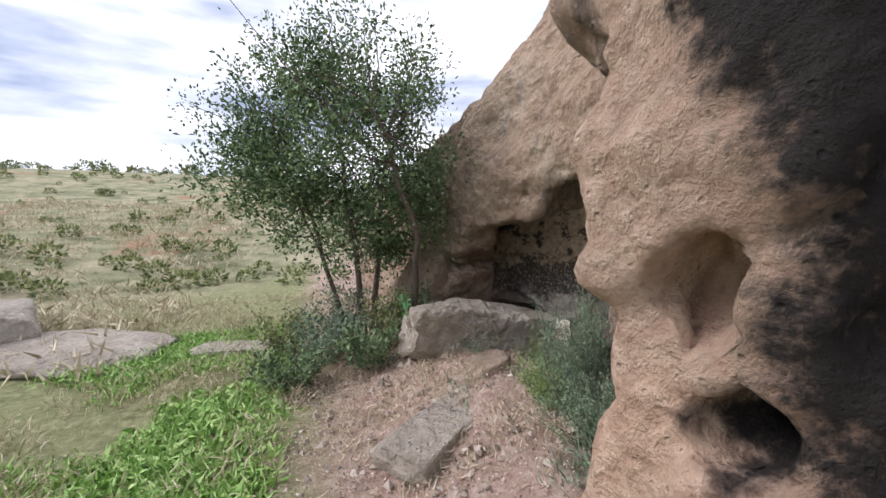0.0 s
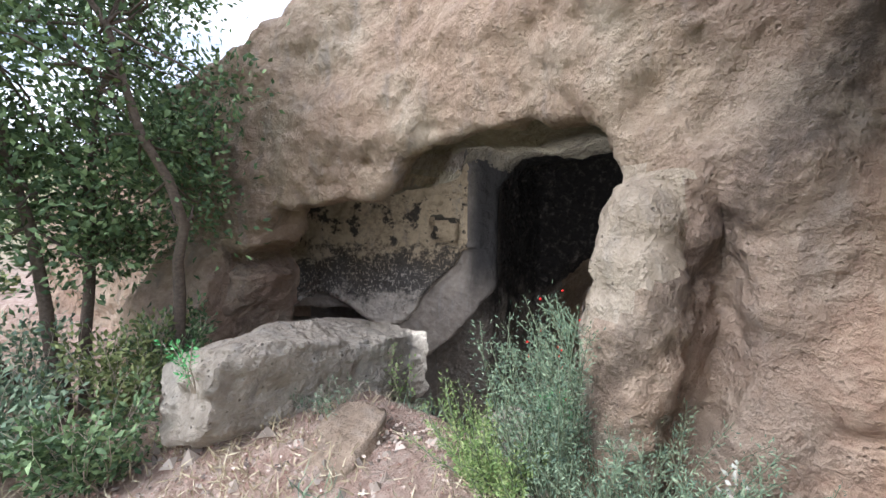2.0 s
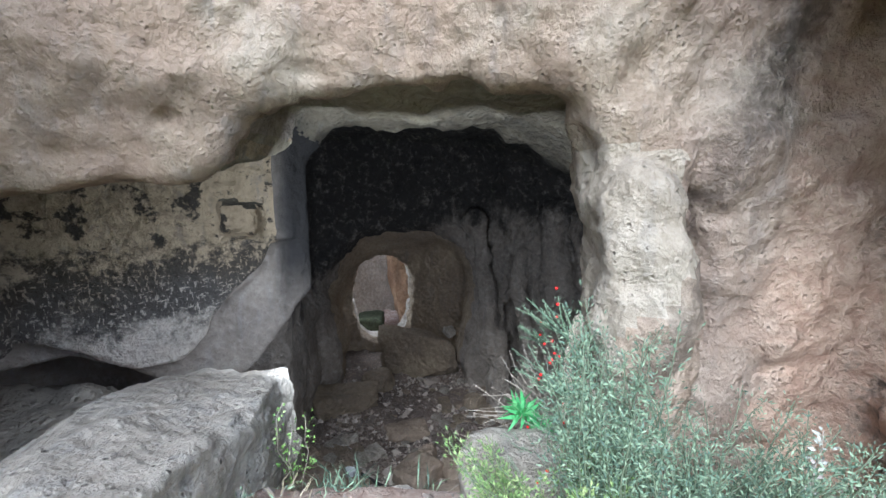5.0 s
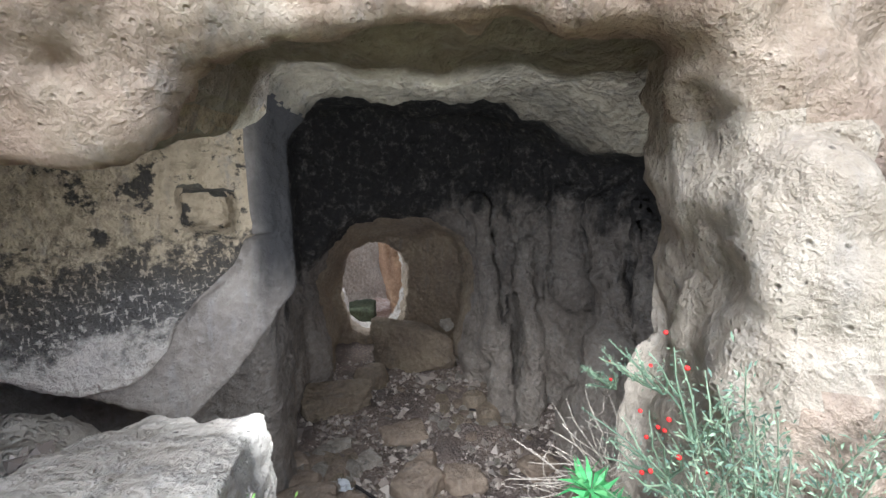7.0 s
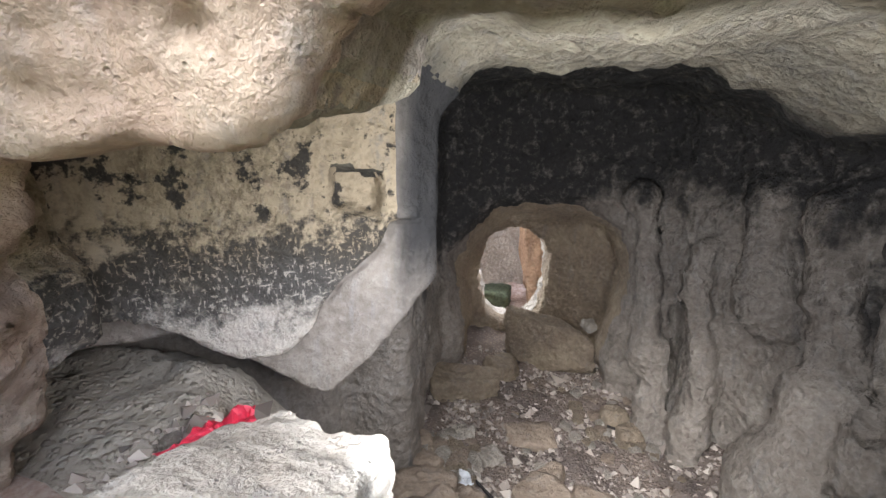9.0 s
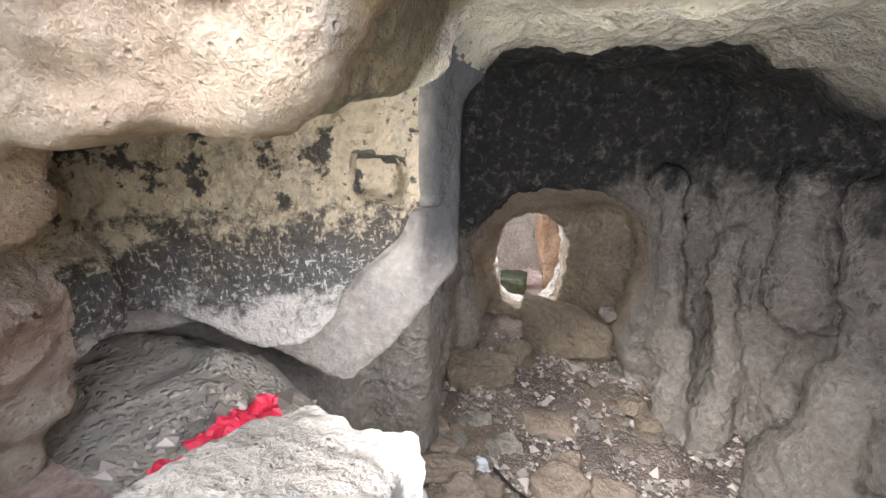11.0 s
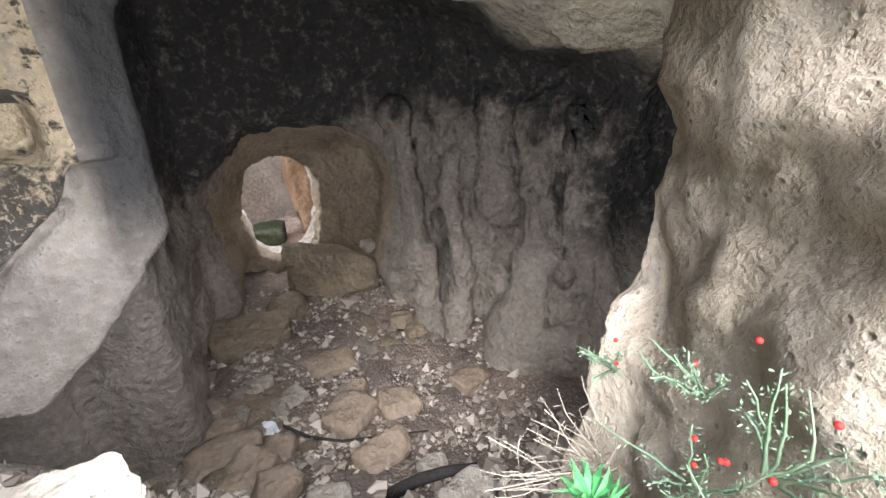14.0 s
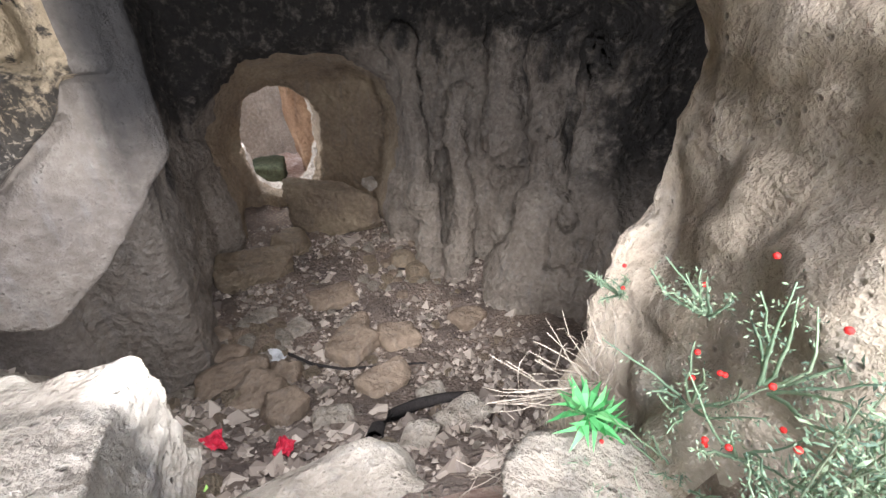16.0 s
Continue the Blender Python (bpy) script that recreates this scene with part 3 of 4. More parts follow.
def carve(lo, hi, h):
    n = [int(round((hi[a] - lo[a]) / h)) + 1 for a in range(3)]
    verts, quads = surface_net(rock, lo, n, h)
    fn, vn = normals_of(verts, quads)
    u, v, z = verts.T
    smoothed = step(v, 0.75, 1.0) * step(u, 1.15, 1.5) * step(4.6 - u, 0, 0.8) * step(2.1 - z, 0, 0.3)
    verts = verts + vn * (stone_relief(verts) * (1 - 0.82 * smoothed))[:, None]
    return verts, quads, fn


def pick(name, verts, quads, keep, mat, label):
    used, back = np.unique(quads[keep], return_inverse=True)
    ob = new(name, mesh_from(name, verts[used], back.reshape(-1, 4)))
    ob.matrix_world = LOCAL
    ob.data.materials.append(mat)
    return tagged(ob, label, "rock wall", kind="structure")


def build_rock():
    for part_name, lo, hi, h in (("front", (-1.3, -5.2, -2.4), (3.5, 7.4, 5.8), 0.045), ("rear", (3.3, -4.6, -3.6), (13.1, 6.0, 5.0), 0.07)):
        verts, quads, fn = carve(lo, hi, h)
        c = verts[quads].mean(axis=1)
        u, v, z = c.T
        inside = (u > 1.02) & (u < 9.0) & (z < 2.75) & (v > -4.5) & (v < 3.9) & ((v > -3.6) | (u > 1.8))
        roof = inside & (fn[:, 2] < -0.6) & (z > 1.3) & (u < 7.2)
        left = inside & ~roof & (v > 0.75) & (u < 3.48)
        jamb = inside & ~roof & (v < -0.85) & (u < 1.42 + 0.06 * np.sin(5 * z))
        rest = inside & ~roof & ~left & ~jamb
        s, foot = slab_foot(u, v)
        upper = left & (z > foot - 0.01) & (s < 1.78)
        tunnel = rest & (u > 7.15) & (z < 0.74) & (v > -1.3)
        hall = rest & ~tunnel
        if part_name == "front":
            post = jamb | ~inside & ((np.hypot(u - 0.43, v + 1.15) < 0.22) | (v > -1.2) & (v < -0.8) & (u > 0.4)) & (z < 1.84)
            pillar = pick("rock_pillar", verts, quads, post, ROCK_JAMB, "pale standing rock pillar beside the cave mouth")
            tagged(pillar, category="rock pillar")
            pick("wall_cliff", verts, quads, ~inside & ~post, ROCK_CLIFF, "weathered tan sandstone cliff face with soot stains and painted shade")
            pick("ceiling_mouth", verts, quads, roof, ROCK_ROOF, "rough yellowish rock ceiling just inside the cave mouth")
            pick("wall_left", verts, quads, upper, ROCK_LEFT, "scratched cave wall slab with black soot patches")
            pick("wall_left_ledge", verts, quads, left & ~upper, ROCK_LEDGE, "smooth beige rock layer under the scratched slab")
            pick("wall_right", verts, quads, hall | tunnel, ROCK_HALL, "grey sooty rock wall inside the cave mouth")
        else:
            pick("ceiling", verts, quads, roof, ROCK_ROOF, "rough rock ceiling of the cave hall")
            pick("wall_left_end", verts, quads, left, ROCK_LEDGE, "smooth rounded end of the scratched cave wall")
            pick("wall_back", verts, quads, hall, ROCK_HALL, "soot-blackened rear wall of the cave with standing folds")
            pick("wall_tunnel", verts, quads, tunnel, ROCK_TUNNEL, "ochre rock walls of the passage behind the hall")
            pick("wall_court", verts, quads, ~inside, ROCK_PALE, "pale sunlit rock outside the rear opening")


# ---- ground: one sheet to the horizon, the cave's floor let into it ----
def spaced(near, far, fine, grow):
    out, d, x = [near], fine, near
    while x < far:
        d *= grow
        x += d
        out.append(x)
    return out


def ground_height(u, v):
    out = np.interp(u, [-3, -1.6, -1.15, -0.77, -0.39, 0.0, 0.4, 0.7, 0.85], [-0.05, 0.0, 0.03, 0.2, 0.36, 0.38, 0.26, -0.05, -0.28])
    out = np.where(v > 1.3, out * step(-v, -2.6, -1.3), out)
    away = np.hypot(u + 1, v)
    hill = np.clip((away - 11) * 0.16, 0, 8.6) + 0.6 * np.sin(u * 0.11 + 1) * np.sin(v * 0.09) * step(away, 15, 40)
    hill = hill * np.maximum(step(-u, -6, 4), step(v, 8, 13)) + 3.0 * step(u, 14, 30) * step(-v, -8, 0)
    cave = np.interp(u, [0.85, 1.1, 1.35, 1.8, 2.6, 3.6, 5, 6.3, 7.5, 9, 12], [-0.28, -0.62, -0.92, -1.4, -2.05, -2.6, -2.85, -2.85, -2.75, -2.75, -3.0])
    side = np.clip((v - 0.95) * 0.85, 0, 1.5) * step(-u, -3.4, -2.4)
    cave = np.minimum(cave + side, np.maximum(cave, -0.1))
    cave = cave + 0.35 * step(-v, 1.6, 2.8) * step(u, 2, 3.5)
    return np.where(u < 0.85, out + hill, np.where(u < 13, cave, hill))


def build_ground():
    us = sorted(set(np.round([-x for x in spaced(4.0, 420, 0.09, 1.13)] + list(np.arange(-4, 3.0, 0.07)) + list(np.arange(3.0, 13, 0.09)) + spaced(13.0, 420, 0.2, 1.2), 4)))
    vs = sorted(set(np.round([-x for x in spaced(4.5, 420, 0.09, 1.14)] + list(np.arange(-4.5, 6.5, 0.075)) + spaced(6.5, 420, 0.09, 1.13), 4)))
    u, v = np.meshgrid(us, vs, indexing="ij")
    z = ground_height(u, v)
    p = np.stack([u.ravel(), v.ravel(), np.zeros(u.size)], 1)
    rough = 0.035 * fractal(p, (2.2, 2.2, 1), 3, 5) + 0.012 * fractal(p, (13, 13, 1), 2, 8)
    z = z.ravel() + rough * (1 + 1.2 * (p[:, 0] > 0.85))
    verts = np.stack([u.ravel(), v.ravel(), z], 1)
    n0, n1 = len(us), len(vs)
    i, j = np.meshgrid(np.arange(n0 - 1), np.arange(n1 - 1), indexing="ij")
    a = (i * n1 + j).ravel()
    quads = np.stack([a, a + n1, a + n1 + 1, a + 1], 1)
    c = verts[quads].mean(axis=1)
    cave = (c[:, 0] > 0.85) & (c[:, 0] < 9.3) & (c[:, 1] > -4) & (c[:, 1] < 4)
    g = pick("ground", verts, quads, ~cave, GROUND, "dry earthy ground with grass rising to scrubby hillside")
    tagged(g, category="ground")
    f = pick("floor", verts, quads, cave, FLOOR, "dusty cave floor of gravel and trodden earth")
    tagged(f, category="floor")


build_rock()
build_ground()


# ---- loose stones ----
def stone_mesh(name, size, seed, mat, cuts=3, rough=0.12, pitted=0.0):
    """A broken block: a rounded box with planed facets and chipped relief."""
    bm = bmesh.new()
    bmesh.ops.create_icosphere(bm, subdivisions=cuts, radius=1.0)
    rnd = random.Random(seed)
    planes = [(Vector((rnd.gauss(0, 1), rnd.gauss(0, 1), rnd.gauss(0, 1))).normalized(), rnd.uniform(0.55, 0.85)) for _ in range(9)]
    planes += [(Vector(d), 0.62) for d in ((1, 0, 0), (-1, 0, 0), (0, 1, 0), (0, -1, 0), (0, 0, 1), (0, 0, -1))]
    off = Vector((seed * 7.3, seed * 3.1, seed * 1.7))
    for vert in bm.verts:
        p = vert.co.copy()
        for n, d in planes:
            over = p.dot(n) - d
            if over > 0:
                p -= n * over * 0.92
        p *= 1 + rough * noise.noise(p * 2.2 + off) + rough * 0.5 * noise.noise(p * 6 + off)
        q = Vector((p.x * size[0], p.y * size[1], p.z * size[2])) / 0.62 * 0.5
        if pitted:
            chips = noise.noise(q * 4 + off) * 1.2 + noise.noise(q * 11 + off) * 0.7 - max(0.0, noise.noise(q * 26 - off) - 0.1) * 1.6
            q += p.normalized() * pitted * chips
        vert.co = q
    me = bpy.data.meshes.new(name)
    bm.to_mesh(me)
    bm.free()
    me.polygons.foreach_set("use_smooth", np.ones(len(me.polygons), bool))
    me.materials.append(mat)
    return me


def floor_z(u, v):
    return float(ground_height(np.array([u]), np.array([v]))[0])


def stone(name, u, v, size, seed, mat, label, turn=0.0, tilt=(0, 0), z=None, cuts=3, group="", rough=0.12, pitted=0.0):
    ob = new(name, stone_mesh(name, size, seed, mat, cuts, rough, pitted))
    z = floor_z(u, v) + size[2] * 0.28 if z is None else z
    ob.matrix_world = LOCAL @ pose(u, v, z, tilt[0], tilt[1], turn)
    return tagged(ob, label, "stone", group)


stone("boulder", 0.2, 0.92, (1.75, 0.8, 0.64), 4, ROCK_PALE, "long pale boulder with lichen pits at the cave mouth", -4, (0, 14), 0.42, 7, rough=0.1, pitted=0.016)
stone("ledge_rock", -0.85, -0.45, (0.8, 0.5, 0.3), 8, ROCK_PALE, "low pale rock slab in the earth of the path", 35, (0, -8), 0.13, 4)
stone("foot_rock", -0.2, 0.1, (0.5, 0.4, 0.2), 9, ROCK_BROWN, "half-buried rock at the foot of the boulder", 10, (0, -8), 0.33, 4)
stone("sill_rock", 0.35, -0.75, (0.7, 0.5, 0.3), 10, ROCK_PALE, "pale rock under the shrub at the cave mouth", 60, (0, 5), 0.28, 4)
stone("sill_rock", 1.0, 0.15, (0.5, 0.9, 0.35), 14, ROCK_PALE, "pale rock on the edge of the drop", 12, (0, 20), -0.55, 4)
stone("fallen_slab", 7.35, 0.15, (0.5, 1.75, 1.0), 12, ROCK_TUNNEL, "big fallen slab lying in the passage", -14, (6, 0), -2.25, 4)
stone("slab_chip", 7.25, -0.55, (0.22, 0.22, 0.2), 13, ROCK_PALE, "small pale stone lying on the fallen slab", 20, (0, 0), -1.72, 3)
stone("low_mound_rock", 6.25, 1.55, (0.8, 1.2, 0.5), 15, ROCK_TUNNEL, "low rounded rock by the passage", 15, (0, 0), -2.75, 4)
stone("passage_rock", 6.8, 0.95, (0.5, 0.6, 0.35), 16, ROCK_TUNNEL, "stone between the mound and the fallen slab", 50, (0, 0), -2.65, 4)
stone("mossy_rock", 10.4, 1.8, (0.9, 0.9, 0.6), 17, plain("dark_moss", (0.05, 0.055, 0.03), 0.9, 0.5, 12), "dark mossy rock outside the rear opening", 0, (0, 0), -2.75, 4)
stone("pale_outcrop", 12.3, 2.8, (1.5, 4.4, 6.5), 18, ROCK_PALE, "tall pale outcrop outside the rear opening", 25, (0, 0), -0.6, 5)
stone("ochre_outcrop", 10.9, 0.1, (1.3, 2.1, 4.2), 19, ROCK_OCHRE, "upright orange-brown outcrop outside the rear opening", 5, (0, 0), -1.2, 6, rough=0.2)
stone("outlying_rock", -6.8, 5.0, (1.5, 2.2, 0.9), 22, ROCK_PALE, "weathered grey rock lying in the grass", 30, (0, 0), 0.2, 4)
stone("outlying_slab", -5.3, 3.9, (1.6, 3.4, 0.25), 23, ROCK_PALE, "flat pale rock slab showing through the grass", 60, (0, 0), 0.02, 4)
stone("outlying_slab", -2.6, 2.9, (0.5, 1.3, 0.16), 24, ROCK_PALE, "flat pale rock slab showing through the grass", 75, (0, 0), 0.0, 4)
stone("back_rock", 0.1, 2.9, (0.9, 0.9, 1.5), 25, ROCK_CLIFF, "grey rock leaning against the cliff behind the tree", 20, (0, 0), 0.5, 4)
# stones of the hall floor that one can tell apart
for k, (u, v, size, turn, mat) in enumerate((
        (5.3, 0.25, (0.5, 0.72, 0.2), 20, ROCK_BROWN), (4.0, 0.0, (0.55, 0.62, 0.28), 50, ROCK_BROWN), (4.1, -0.62, (0.5, 0.55, 0.25), 10, ROCK_BROWN),
        (4.5, -0.1, (0.3, 0.4, 0.2), 80, ROCK_BROWN), (3.5, 1.35, (0.55, 0.75, 0.3), 15, ROCK_BROWN), (2.75, 0.7, (0.42, 0.4, 0.3), 40, ROCK_BROWN),
        (3.1, 1.0, (0.45, 0.5, 0.28), 70, ROCK_BROWN), (3.05, -0.35, (0.4, 0.6, 0.25), 30, ROCK_BROWN), (2.4, 0.2, (0.3, 0.35, 0.18), 5, ROCK_PALE),
        (4.55, 1.8, (0.35, 0.4, 0.2), 30, ROCK_BROWN), (4.1, 1.55, (0.4, 0.35, 0.2), 60, ROCK_BROWN), (5.0, 1.25, (0.3, 0.35, 0.15), 10, ROCK_PALE),
        (2.0, -0.9, (0.3, 0.42, 0.14), 25, ROCK_PALE), (1.7, -0.45, (0.25, 0.3, 0.12), 60, ROCK_PALE), (2.5, -0.75, (0.3, 0.3, 0.2), 0, ROCK_PALE),
        (6.1, -1.0, (0.35, 0.4, 0.3), 45, ROCK_TUNNEL), (5.8, -1.2, (0.4, 0.34, 0.26), 15, ROCK_TUNNEL), (4.3, -1.75, (0.4, 0.5, 0.22), 30, ROCK_BROWN),
        (3.6, 0.85, (0.4, 0.34, 0.2), 75, ROCK_BROWN), (4.6, 0.75, (0.34, 0.3, 0.16), 35, ROCK_PALE))):
    stone("floor_stone", u, v, size, 30 + k, mat, "broken light brown stone lying on the cave floor", turn, (0, 6), group="stones on the cave floor")

RUBBLE = [stone_mesh("rubble_stone", (1, 0.85, 0.6), 60 + k, (ROCK_BROWN, ROCK_TUNNEL, ROCK_PALE)[k % 3], 2) for k in range(6)]


def scatter_rubble(count, box, sizes, seed, label, group):
    rnd = random.Random(seed)
    made = 0
    while made < count:
        u, v = rnd.uniform(box[0], box[1]), rnd.uniform(box[2], box[3])
        if v > 0.36 * u + 0.3 and u > 2.9 or v < -0.9 - 0.55 * (u - 1) or (u > 4.5 and v < -1.9):
            continue
        s = rnd.uniform(*sizes) * rnd.uniform(0.6, 1.0)
        ob = new("rubble_stone", RUBBLE[made % 6])
        ob.matrix_world = LOCAL @ pose(u, v, floor_z(u, v) + s * 0.12, rnd.uniform(-15, 15), rnd.uniform(-15, 15), rnd.uniform(0, 360)) @ Matrix.Scale(s, 4)
        tagged(ob, label, "stone", group)
        made += 1


scatter_rubble(90, (3.0, 4.8, 0.9, 2.2), (0.14, 0.36), 3, "rough brown rubble stone heaped by the cave wall", "rubble by the wall")
scatter_rubble(110, (1.3, 7.0, -2.0, 2.2), (0.07, 0.22), 4, "small broken stone on the cave floor", "small stones on the floor")
scatter_rubble(60, (5.4, 6.6, -1.6, -0.4), (0.07, 0.26), 5, "ochre rubble stone at the foot of the back wall", "rubble at the back wall")


# ---- many small pieces in one mesh ----
def pieces(name, centres, axes, lengths, widths, mat, bend=0.25):
    """Narrow pointed leaves: a diamond folded along its middle, at each centre along each axis."""
    n = len(centres)
    a = axes / np.maximum(np.linalg.norm(axes, axis=1), 1e-9)[:, None]
    other = np.random.RandomState(n).normal(size=(n, 3))
    s = np.cross(a, other)
    s /= np.maximum(np.linalg.norm(s, axis=1), 1e-9)[:, None]
    up = np.cross(s, a)
    L, W = lengths[:, None], widths[:, None]
    base, tip = centres, centres + a * L - up * L * bend * 0.5
    mid = centres + a * L * 0.5 + up * L * bend * 0.3
    verts = np.stack([base, mid + s * W * 0.5, tip, mid - s * W * 0.5], 1).reshape(-1, 3)
    k = np.arange(n)[:, None] * 4
    tris = np.concatenate([k + [0, 1, 3], k + [1, 2, 3]])
    me = mesh_from(name, verts, tris, False)
    me.materials.append(mat)
    return me


def tubes(name, lines, mat, sides=5):
    """Tapered round stems. lines: (points, first radius, last radius)."""
    verts, faces = [], []
    for pts, r0, r1 in lines:
        pts = [Vector(p) for p in pts]
        start = len(verts)
        for i, p in enumerate(pts):
            d = (pts[min(i + 1, len(pts) - 1)] - pts[max(i - 1, 0)]).normalized()
            s = d.orthogonal().normalized()
            t = d.cross(s)
            r = r0 + (r1 - r0) * i / (len(pts) - 1)
            for k in range(sides):
                a = 2 * math.pi * k / sides
                verts.append(p + (s * math.cos(a) + t * math.sin(a)) * r)
        for i in range(len(pts) - 1):
            for k in range(sides):
                q = start + i * sides
                faces.append((q + k, q + (k + 1) % sides, q + sides + (k + 1) % sides, q + sides + k))
        faces.append(tuple(range(start + (len(pts) - 1) * sides, start + len(pts) * sides)))
    me = bpy.data.meshes.new(name)
    me.from_pydata(verts, [], faces)
    me.polygons.foreach_set("use_smooth", np.ones(len(me.polygons), bool))
    me.materials.append(mat)
    return me


def thing(name, at, label, category, group=""):
    ob = new(name)
    ob.matrix_world = LOCAL @ pose(*at)
    return tagged(ob, label, category, group)


def part(name, me, parent, label=""):
    ob = new(name, me)
    ob.parent = parent
    return tagged(ob, label)


def bent(p0, p1, rnd, wobble, n=6):
    p0, p1 = Vector(p0), Vector(p1)
    out = []
    ph = Vector((rnd.gauss(0, 1), rnd.gauss(0, 1), rnd.gauss(0, 1))) * wobble
    for i in range(n):
        t = i / (n - 1)
        out.append(p0.lerp(p1, t) + ph * math.sin(math.pi * t) + Vector((rnd.gauss(0, 1), rnd.gauss(0, 1), rnd.gauss(0, 1))) * wobble * 0.18 * (0 < i < n - 1))
    return out


# ---- the tree beside the mouth ----
def build_tree():
    rnd = random.Random(11)
    rs = np.random.RandomState(5)
    tree = thing("tree", (-0.5, 2.4, 0.0), "olive-green evergreen tree with several thin trunks beside the cliff", "tree")
    stems = [((0.25, -0.4, 0.0), (0.15, -0.7, 1.5), (-0.35, -0.6, 3.1), 0.055), ((-0.5, 0.0, 0.0), (-0.55, 0.1, 1.5), (-0.7, 0.3, 3.4), 0.05),
             ((-0.35, 0.2, 0.0), (-0.2, 0.3, 1.4), (0.3, 0.5, 3.3), 0.05), ((-0.6, 0.3, 0.0), (-1.0, 0.2, 1.3), (-1.6, 0.2, 2.6), 0.04)]
    forks = []
    for a, b, c, r in stems:
        pts = bent(a, b, rnd, 0.06) + bent(b, c, rnd, 0.1)[1:]
        part("trunk", tubes("trunk", [(pts, r, 0.018)], BARK, 8), tree)
        forks += [Vector(p) for p in pts[5:]]
    twigs, tips = [], []
    centre, radii = Vector((-0.5, 0.3, 2.85)), Vector((1.95, 1.3, 1.85))
    for k in range(210):
        d = Vector((rnd.gauss(0, 1), rnd.gauss(0, 1), rnd.gauss(0, 1))).normalized() * rnd.uniform(0.45, 1.02)
        tip = centre + Vector((d.x * radii.x, d.y * radii.y, d.z * radii.z)) * (0.97 + 0.22 * noise.noise(d * 2.3))
        if tip.z < 0.95 or (tip.x > 0.75 and tip.z > 2.4):
            continue
        root = min(forks, key=lambda f: (f - tip).length + rnd.uniform(0, 0.5))
        twigs.append((bent(root, tip, rnd, 0.1), 0.012, 0.004))
        tips.append(tip)
        if k % 2 == 0:
            tips.append(root.lerp(tip, 0.7))
    for k in range(5):
        end = centre + Vector((rnd.uniform(-2.1, -0.5), rnd.uniform(-0.8, 0.3), rnd.uniform(0.6, 1.9)))
        twigs.append((bent(rnd.choice(forks), end, rnd, 0.15), 0.014, 0.004))
    part("branchwork", tubes("branchwork", twigs, BARK, 5), tree, "thin grey-brown limbs")
    cs, ax = [], []
    for tip in tips:
        n = rnd.randint(90, 170)
        spread = rnd.uniform(0.1, 0.2)
        off = rs.normal(size=(n, 3)) * spread
        cs.append(np.array(tip) + off)
        ax.append(off + rs.normal(size=(n, 3)) * 0.15 + [0, 0, 0.05])
    cs, ax = np.concatenate(cs), np.concatenate(ax)
    part("crown", pieces("crown", cs, ax, rs.uniform(0.04, 0.085, len(cs)), rs.uniform(0.02, 0.042, len(cs)), LEAF_TREE), tree, "small olive-green leaves in loose clumps")


build_tree()


# ---- shrubs ----
def shrub(name, at, count, height, spread, leaf, mat, label, seed, lean=(0, 0), category="shrub", per=26, group="", stem=TWIG):
    rnd, rs = random.Random(seed), np.random.RandomState(seed)
    ob = thing(name, at, label, category, group)
    lines, cs, ax = [], [], []
    for k in range(count):
        a = rnd.uniform(0, 2 * math.pi)
        reach = spread * rnd.uniform(0.25, 1.0)
        tip = (math.cos(a) * reach + lean[0], math.sin(a) * reach + lean[1], height * rnd.uniform(0.5, 1.0))
        root = (math.cos(a) * 0.06 * spread, math.sin(a) * 0.06 * spread, -0.03)
        pts = bent(root, tip, rnd, 0.06 * height, 7)
        lines.append((pts, 0.005, 0.0015))
        for j in range(per):
            t = rnd.uniform(0.25, 1.0) * 5.999
            i = int(t)
            p = pts[i].lerp(pts[i + 1], t - i)
            d = (pts[i + 1] - pts[i]).normalized()
            side = Vector((rnd.gauss(0, 1), rnd.gauss(0, 1), rnd.gauss(0, 1))).normalized()
            twig = rnd.uniform(0, 0.07) * height
            cs.append(p + side * twig)
            ax.append(d * 0.6 + side * 0.8)
    part("branchwork", tubes("branchwork", lines, stem, 4), ob)
    n = len(cs)
    part("foliage", pieces("foliage", np.array(cs), np.array(ax), rs.uniform(0.6, 1.3, n) * leaf[0], rs.uniform(0.7, 1.2, n) * leaf[1], mat), ob)
    return ob


SAGE_STEM = plain("green_stem", (0.16, 0.19, 0.12), 0.8, 0.3, 60)
shrub("sage_shrub", (0.06, -1.0, 0.3), 46, 0.98, 0.25, (0.024, 0.006), LEAF_SAGE, "feathery grey-green shrub at the cave mouth", 21, (-0.02, 0.14), per=170, stem=SAGE_STEM)
shrub("sage_shrub", (0.02, -1.3, 0.28), 80, 0.6, 0.5, (0.024, 0.006), LEAF_SAGE, "low feathery grey-green shrub by the pillar", 22, (-0.05, -0.1), per=130, stem=SAGE_STEM)
shrub("sage_shrub", (-0.05, -1.7, 0.25), 50, 0.5, 0.42, (0.024, 0.006), LEAF_SAGE, "low feathery grey-green shrub by the cliff foot", 23, per=110, stem=SAGE_STEM)
shrub("sage_shrub", (0.0, -0.75, 0.32), 50, 0.46, 0.36, (0.024, 0.007), leaf_material("yellow_green_leaves", (0.12, 0.2, 0.06), (0.24, 0.34, 0.12), (0.42, 0.48, 0.2)), "spreading yellow-green shrub before the drop", 24, (0.0, 0.12), per=120, stem=SAGE_STEM)
shrub("sage_shrub", (-0.1, 0.42, 0.32), 16, 0.3, 0.25, (0.03, 0.007), LEAF_SAGE, "small sage tuft at the boulder's foot", 25, per=40)
